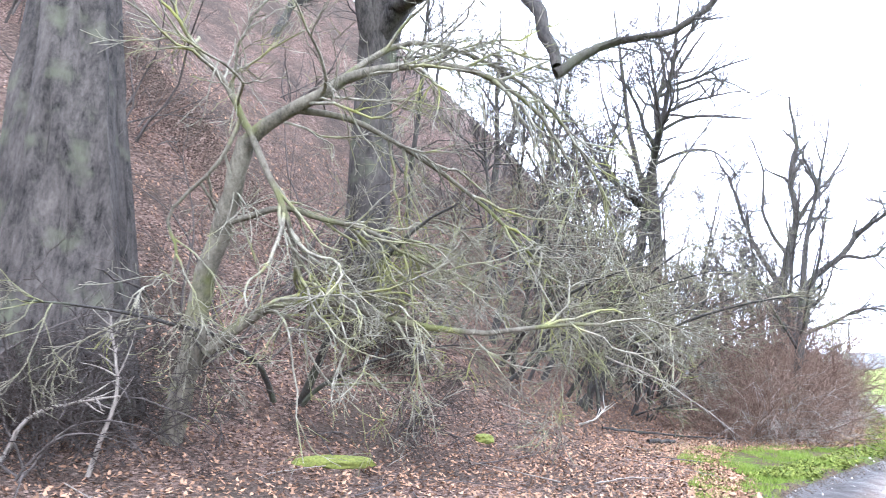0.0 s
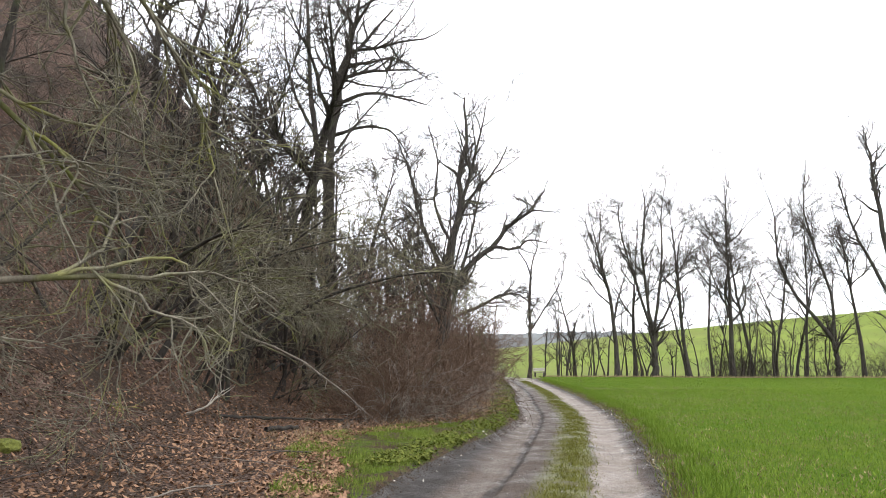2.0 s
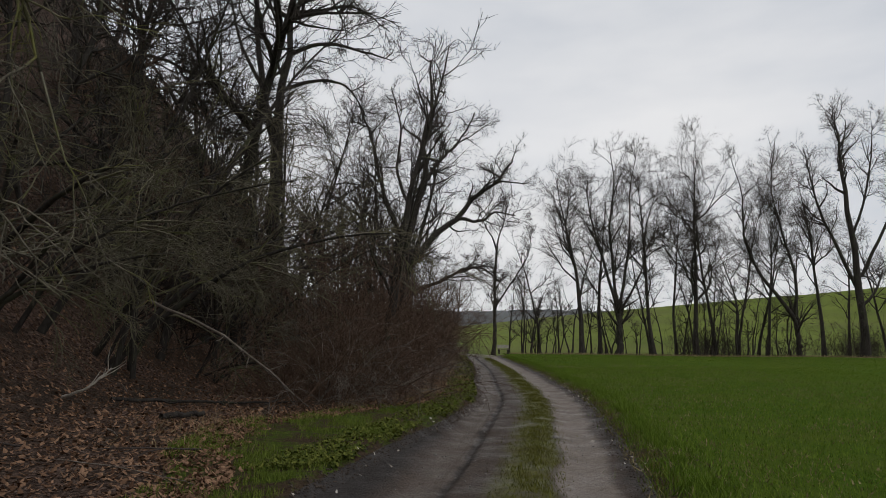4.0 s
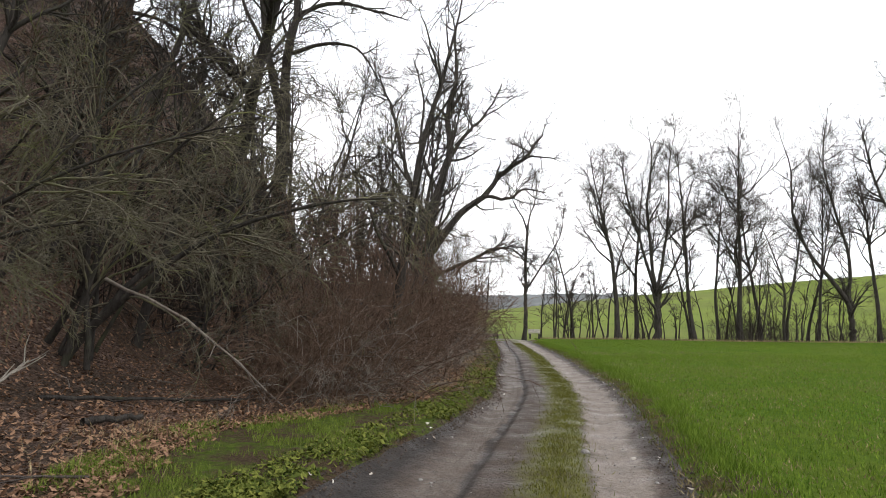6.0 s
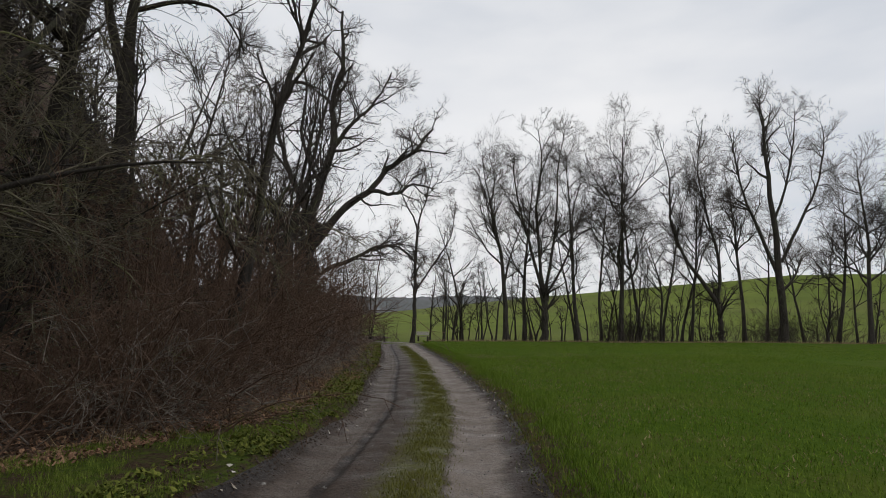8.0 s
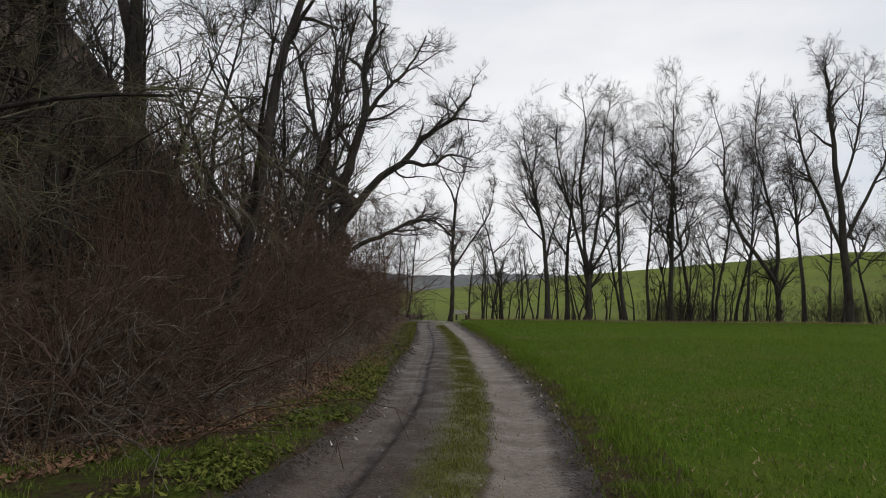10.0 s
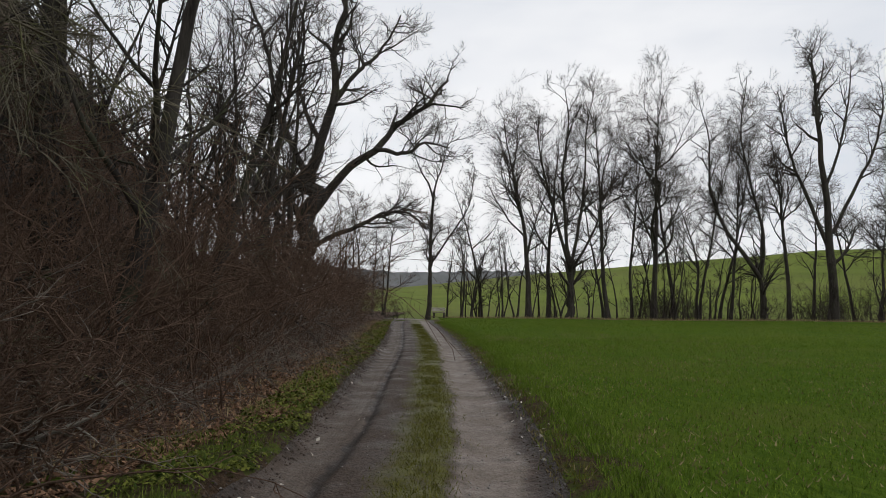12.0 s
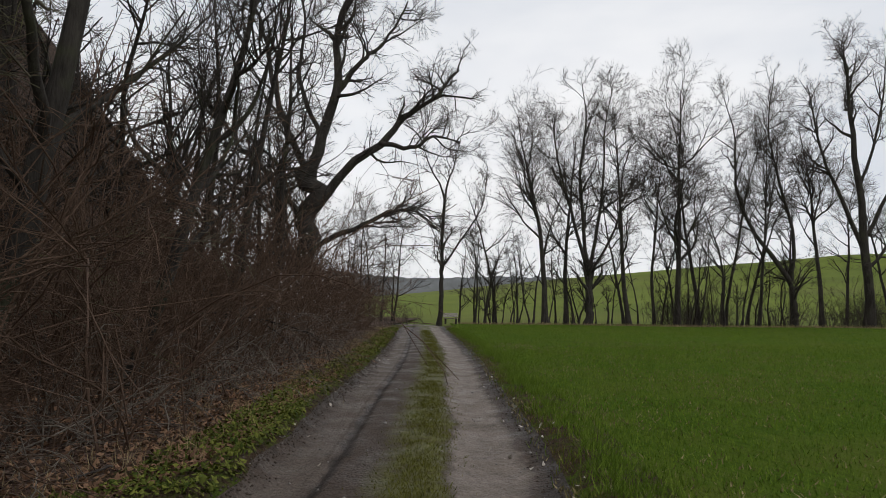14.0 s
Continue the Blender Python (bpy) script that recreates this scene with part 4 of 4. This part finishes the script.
x, y = patchy(left_lip(y) - 0.04 - (w + left_lip(y)) * rng.uniform(0, 1, len(y)) ** 0.8, y, 0.8, 0.16, 2.0)
blades("verge_grass", x, y, 0.065, 0.008, GRASS_BLADE, "fresh green grass tufts on the verge", 0.9)
n = 60000
y = 15 + 45 * rng.uniform(0, 1, n) ** 1.4
x, y = patchy(0.22 + rng.normal(0, 0.17, n), y, 0.7, -0.25, 4.0)
blades("track_grass", x, y, 0.035, 0.011, TRACK_BLADE, "low yellowish grass on the middle of the track", 1.5)
n = 9000
y = rng.uniform(22, 62, n)
x, y = patchy(-verge_width(y) - rng.normal(0.1, 0.3, n), y, 0.8, 0.1, 5.0)
blades("dry_grass", x, y, 0.16, 0.008, DRY_BLADE, "dry brown grass at the foot of the thicket", 1.6)
n = 5000
side, dep = rng.uniform(0.02, 1.0, n), 50 + rng.normal(0, 0.35, n)
x, y = from_last(side, dep)
blades("dry_grass", x, y, 0.22, 0.03, DRY_BLADE, "dry pale grass along the far edge of the field", 0.8)

# brown flecks of dead leaf in the crop
n = 30000
y = 17 + 30 * rng.uniform(0, 1, n) ** 1.2
x, y = patchy(1.4 + rng.uniform(0, 1, n) ** 1.5 * 11, y, 1.8, 0.0, 7.0)
blades("dry_grass", x, y, 0.045, 0.022, FLECK, "small dry brown leaves among the young crop", 2.0)



def leaves(name, x, y, lift, low, high, material, label):
    """Small folded leaves scattered over the ground, each of two faces."""
    n = len(x)
    z = ground_z(x, y) + rng.uniform(0.002, lift, n)
    a, size = rng.uniform(0, 2 * np.pi, n), rng.uniform(low, high, n)
    tilt1, tilt2 = rng.normal(0, 0.45, n), rng.normal(0, 0.45, n)
    ca, sa = np.cos(a) * size, np.sin(a) * size
    slope_lift = (ground_z(x + 0.05, y) - ground_z(x - 0.05, y)) / 0.1
    corner = []
    for p, q in ((1.3, 0), (0, 0.75), (-1.3, 0), (0, -0.75)):
        dx, dy = p * ca - q * sa, p * sa + q * ca
        corner.append(np.stack([x + dx, y + dy, z + dx * slope_lift + (p * tilt1 + q * tilt2) * size + abs(p) * 0.006], -1))
    v = np.stack(corner, 1).reshape(-1, 3)
    return tagged(link_mesh(name, v, np.arange(4 * n).reshape(n, 4), material, smooth=False), label, "leaves", kind="stuff")


# dead leaves on the litter
n = 75000
y = 8 + 36 * rng.uniform(0, 1, n) ** 1.0
x = beside(-(verge_width(y) - 0.55 + rng.uniform(0, 1, n) ** 1.7 * 13), y)
leaves("dead_leaves", x, y, 0.02, 0.014, 0.034, LEAF, "brown dead leaves lying on the slope foot")
# dead leaves and low weeds along the lip of the track
n = 9000
y = 17 + 40 * rng.uniform(0, 1, n) ** 1.3
x, y = patchy(-verge_width(y) + rng.uniform(-0.3, 0.75, n), y, 0.6, 0.0, 9.0)
leaves("dead_leaves", x, y, 0.03, 0.014, 0.034, LEAF, "brown dead leaves blown into the verge")
n = 34000
y = 21 + 40 * rng.uniform(0, 1, n) ** 1.4
x, y = patchy(left_lip(y) - 0.03 - 0.8 * rng.uniform(0, 1, n) ** 1.2, y, 0.7, 0.05, 8.0)
leaves("weed_leaves", x, y, 0.07, 0.012, 0.028, IVY, "low dark green weeds along the lip of the track")
n = 150
y = 17 + 26 * rng.uniform(0, 1, n)
side = rng.uniform(0, 1, n) < 0.6
x = beside(np.where(side, left_lip(y) + rng.normal(0.1, 0.16, n), rng.normal(1.4, 0.2, n)), y)
leaves("bleached_leaves", x, y, 0.02, 0.012, 0.03, PALE_LEAF, "bleached leaves lying on the mud of the track edge")


def crumbs(name, x, y, size, material, label, category):
    """Small uneven lumps, each of eight faces."""
    n = len(x)
    z = ground_z(x, y)
    octa = np.array([(1, 0, 0), (0, 1, 0), (-1, 0, 0), (0, -1, 0), (0, 0, 0.8), (0, 0, -0.8)], float)
    tri = np.array([(0, 1, 4), (1, 2, 4), (2, 3, 4), (3, 0, 4), (1, 0, 5), (2, 1, 5), (3, 2, 5), (0, 3, 5)])
    s = size * rng.uniform(0.4, 1.4, n)
    v = octa[None] * rng.uniform(0.6, 1.3, (n, 6, 3)) * s[:, None, None]
    a = rng.uniform(0, 6.28, n)
    vx = v[..., 0] * np.cos(a)[:, None] - v[..., 1] * np.sin(a)[:, None]
    vy = v[..., 0] * np.sin(a)[:, None] + v[..., 1] * np.cos(a)[:, None]
    v = np.stack([vx + x[:, None], vy + y[:, None], v[..., 2] + (z + s * 0.25)[:, None]], -1)
    f = tri[None] + 6 * np.arange(n)[:, None, None]
    return tagged(link_mesh(name, v.reshape(-1, 3), f.reshape(-1, 3), material), label, category, kind="stuff")


SOIL = plain("dark_soil", (0.030, 0.022, 0.017), (0.10, 0.076, 0.060), 30)
y = 15 + 40 * rng.uniform(0, 1, 4200) ** 1.5
crumbs("soil_clods", beside(left_lip(y) + 0.02 + rng.normal(0, 0.07, len(y)), y), y, 0.015, SOIL, "dark crumbled earth along the track edge", "earth")
y = 15 + 40 * rng.uniform(0, 1, 3000) ** 1.5
crumbs("soil_clods", beside(1.45 + rng.normal(0, 0.09, len(y)), y), y, 0.013, SOIL, "dark crumbled earth along the crop edge", "earth")
y = 15 + 35 * rng.uniform(0, 1, 900) ** 1.4
crumbs("gravel", beside(rng.uniform(-1.3, 1.3, len(y)), y), y, 0.013, STONE, "scattered small stones on the track", "gravel")


def stone(x, y, size, label, group=""):
    bm = bmesh.new()
    bmesh.ops.create_icosphere(bm, subdivisions=2, radius=size)
    for v in bm.verts:
        v.co *= 1 + 0.25 * noise.noise(v.co * (1.6 / size) + Vector((x, y, 0)))
        v.co.z *= 0.62
    me = bpy.data.meshes.new("stone")
    bm.to_mesh(me)
    bm.free()
    me.materials.append(STONE)
    ob = new("stone", me)
    ob.location = (x, y, float(ground_z(x, y)) + size * 0.25)
    return tagged(ob, label, "stone", group)


stone(7.57, 23.1, 0.055, "dark fist-sized stone on the wheel rut")
for i in range(26):
    y = rng.uniform(18, 42)
    u = rng.choice([rng.uniform(-1.4, -0.3), rng.uniform(0.9, 1.5)])
    stone(float(beside(u, y)), y, rng.uniform(0.012, 0.03), "small pale stone lying on the track", "small stones on the track")


def stick(name, course, r0, r1, material, label, group, twigs=3):
    """A fallen branch with a few side twigs; its course is on the plan, with heights over the ground."""
    c = np.array(course, float)
    c[:, 2] += ground_z(c[:, 0], c[:, 1])
    at = c[0].copy()
    ob = thing(name, *at, label, "branch", group)
    pts, rad = limb_along(rng, c - at, r0, r1, 10, 0.3)
    parts("stem", [(pts, rad, 6)], material, ob)
    if twigs:
        a = sprout(rng, pts, rad, twigs, 0.3, 1.0, 40, 0.5, r0 * 0.5, 0.3)
        sub, sr = extend(rng, *a, 4, 0.15, 0.0, 0.4)
        parts("twig", [(sub, sr, 4)], material, ob)
    return ob


FALLEN = "fallen branches on the leaf litter"
stick("fallen_log", [(1.75, 24.3, 0.05), (2.0, 24.5, 0.06), (2.3, 24.7, 0.07)], 0.05, 0.038, BARK_GREY, "short dark rotting log on the leaf litter", FALLEN, 0)
stick("fallen_branch", [(5.6, 28.6, 0.05), (6.1, 28.2, 0.25), (6.55, 27.7, 0.5)], 0.03, 0.01, TWIG_PALE, "pale broken branch sticking out of the thicket", FALLEN, 4)
stick("fallen_branch", [(0.9, 27.8, 1.7), (2.2, 27.0, 1.35), (3.2, 26.4, 0.7), (4.0, 25.9, 0.06)], 0.032, 0.010, TWIG_DRY, "long bare branch leaning down to the litter", FALLEN, 6)
stick("fallen_branch", [(0.8, 25.6, 0.03), (1.8, 26.2, 0.05), (3.4, 26.8, 0.04)], 0.035, 0.02, BARK_GREY, "long dark branch lying on the leaf litter", FALLEN, 4)
stick("fallen_branch", [(0.3, 24.8, 0.05), (0.6, 24.6, 0.25), (0.9, 24.9, 0.6)], 0.03, 0.01, TWIG_PALE, "pale splintered branch on the leaf litter", FALLEN, 5)
for i in range(46):
    y = rng.uniform(15, 30)
    off = float(verge_width(np.array(y))) + rng.uniform(0, 6)
    x = float(beside(-off, y))
    a, ln = rng.uniform(0, 6.28), rng.uniform(0.4, 1.8)
    dx, dy = ln * math.cos(a) / 2, ln * math.sin(a) / 2
    stick("fallen_branch", [(x - dx, y - dy, 0.02), (x, y + 0.05, 0.05), (x + dx, y + dy, rng.uniform(0.02, 0.15))], rng.uniform(0.006, 0.016), 0.004, (TWIG_DRY, TWIG_GREY, TWIG_GREY)[i % 3], "thin bare branch lying on dead leaves", FALLEN, 3)
# pale brambles that lean out of the thicket
for i in range(28):
    y = 26.6 + 20 * (i / 28) ** 1.4 + rng.uniform(-0.4, 0.4)
    u = -2.85 - 0.6 * (y < 30) - rng.uniform(0, 0.7)
    shrub(rng, "bramble", float(beside(u, y)), y, rng.uniform(1.4, 3.2), 9, "pale dry bramble leaning out of the thicket", "brambles at the thicket edge", tilt=(0.25, -0.25), droop=-0.13, width=0.5, mats=(TWIG_DRY, TWIG_DRY), counts=(4, 2), thick=0.009, foot=0.4)
x, y = from_last(-0.07, 47)
shrub(rng, "shrub", x, y, 2.4, 30, "low dark bush where the track bends", THICKET, tilt=(0, 0), droop=-0.02, width=0.5, foot=0.9, mats=(TWIG_GREY, TWIG_GREY), thick=0.02)

# bleached dead saplings in front of the old tree
for course in ([(-4.36, 15.6, 0.05), (-4.15, 15.6, 0.75), (-4.16, 15.6, 1.2), (-4.34, 15.6, 1.75)], [(-5.2, 15.3, 0.05), (-4.9, 15.3, 0.6), (-4.5, 15.4, 0.8), (-4.0, 15.5, 0.95)]):
    stick("dead_sapling", course, 0.028, 0.010, TWIG_DRY, "bleached dead sapling before the old tree", "dead saplings", 9)

# moss-grown log in the litter
MOSS = plain("moss", (0.06, 0.07, 0.012), (0.16, 0.165, 0.03), 30)
for x, y, ln in ((-2.6, 17.9, 1.1), (-1.16, 21.0, 0.35)):
    bm = bmesh.new()
    bmesh.ops.create_icosphere(bm, subdivisions=3, radius=1.0)
    for v in bm.verts:
        v.co *= 1 + 0.22 * noise.noise(v.co * 2.2 + Vector((x, y, 0)))
        v.co = Vector((v.co.x * ln / 2, v.co.y * 0.16, v.co.z * 0.10))
    me = bpy.data.meshes.new("moss_log")
    bm.to_mesh(me)
    bm.free()
    me.materials.append(MOSS)
    ob = new("mossy_log", me)
    ob.location, ob.rotation_euler = (x, y, float(ground_z(x, y)) + 0.04), (0, 0, 0.5)
    tagged(ob, "low log grown over with yellow-green moss", "log", "mossy logs in the litter")

# ---- the bench by the forked tree ----


def part(name, bm, material, parent, label=""):
    me = bpy.data.meshes.new(name)
    bm.to_mesh(me)
    bm.free()
    me.materials.append(material)
    ob = new(name, me)
    ob.parent = parent
    return tagged(ob, label)


def slab(sx, sy, sz, m):
    bm = bmesh.new()
    bmesh.ops.create_cube(bm, size=1.0, matrix=m @ Matrix.Diagonal((sx, sy, sz, 1)))
    bmesh.ops.bevel(bm, geom=bm.edges[:], offset=0.008, segments=1, affect="EDGES")
    return bm


x, y = from_last(0.0155, 48.9)
bench = thing("bench", x, y, float(ground_z(x, y)), "weathered wooden bench beside the bare forked tree", "bench")
bench.rotation_euler = (0, 0, radians(-12))
for dx in (-0.42, 0.42):
    part("leg", slab(0.10, 0.42, 0.42, pose(dx, 0, 0.21)), BARK_GREY, bench, "dark timber leg")
    part("back_post", slab(0.07, 0.06, 0.50, pose(dx, 0.24, 0.62, -12)), PLANK, bench)
for dy in (-0.13, 0.0, 0.13):
    part("seat_plank", slab(1.15, 0.11, 0.055, pose(0, dy, 0.445)), PLANK, bench)
for dz in (0.62, 0.78):
    part("back_plank", slab(1.15, 0.035, 0.15, pose(0, 0.21 + (dz - 0.6) * 0.2, dz, -12)), PLANK_PALE, bench, "pale weathered back plank")

# ---- wooded ridge on the horizon ----
a, h = np.meshgrid(np.radians(np.linspace(-40, 70, 440)), np.linspace(0, 1, 6))
top = 39 + 6 * ripple(a * 9, a * 0, 1.0) + 1.6 * ripple(a * 170, a * 17, 1.0) + 1.0 * ripple(a * 700, a * 5, 1.0)
r = 700 + 30 * h
tagged(sheet("backdrop", 8.4 + r * np.sin(a), 24.6 + r * np.cos(a), lambda p, q: top * h**0.7 - 1, HAZED_WOOD), "distant wooded ridge on the horizon", "far hills", kind="structure")

# pale seed heads of the climber that hangs on the thicket
SEED = plain("seed_down", (0.30, 0.28, 0.26), (0.55, 0.52, 0.49), 40)
n = 420
y = rng.uniform(36, 47, n)
x = beside(-2.6 - rng.uniform(0, 1.0, n), y)
seeds = crumbs("seed_heads", x, y, 0.022, SEED, "pale fluffy seed heads hanging on the thicket", "seed heads")
co = np.empty(len(seeds.data.vertices) * 3, np.float32)
seeds.data.vertices.foreach_get("co", co)
co = co.reshape(n, 6, 3)
co[..., 2] += rng.uniform(0.6, 3.4, n)[:, None]
seeds.data.vertices.foreach_set("co", co.ravel())
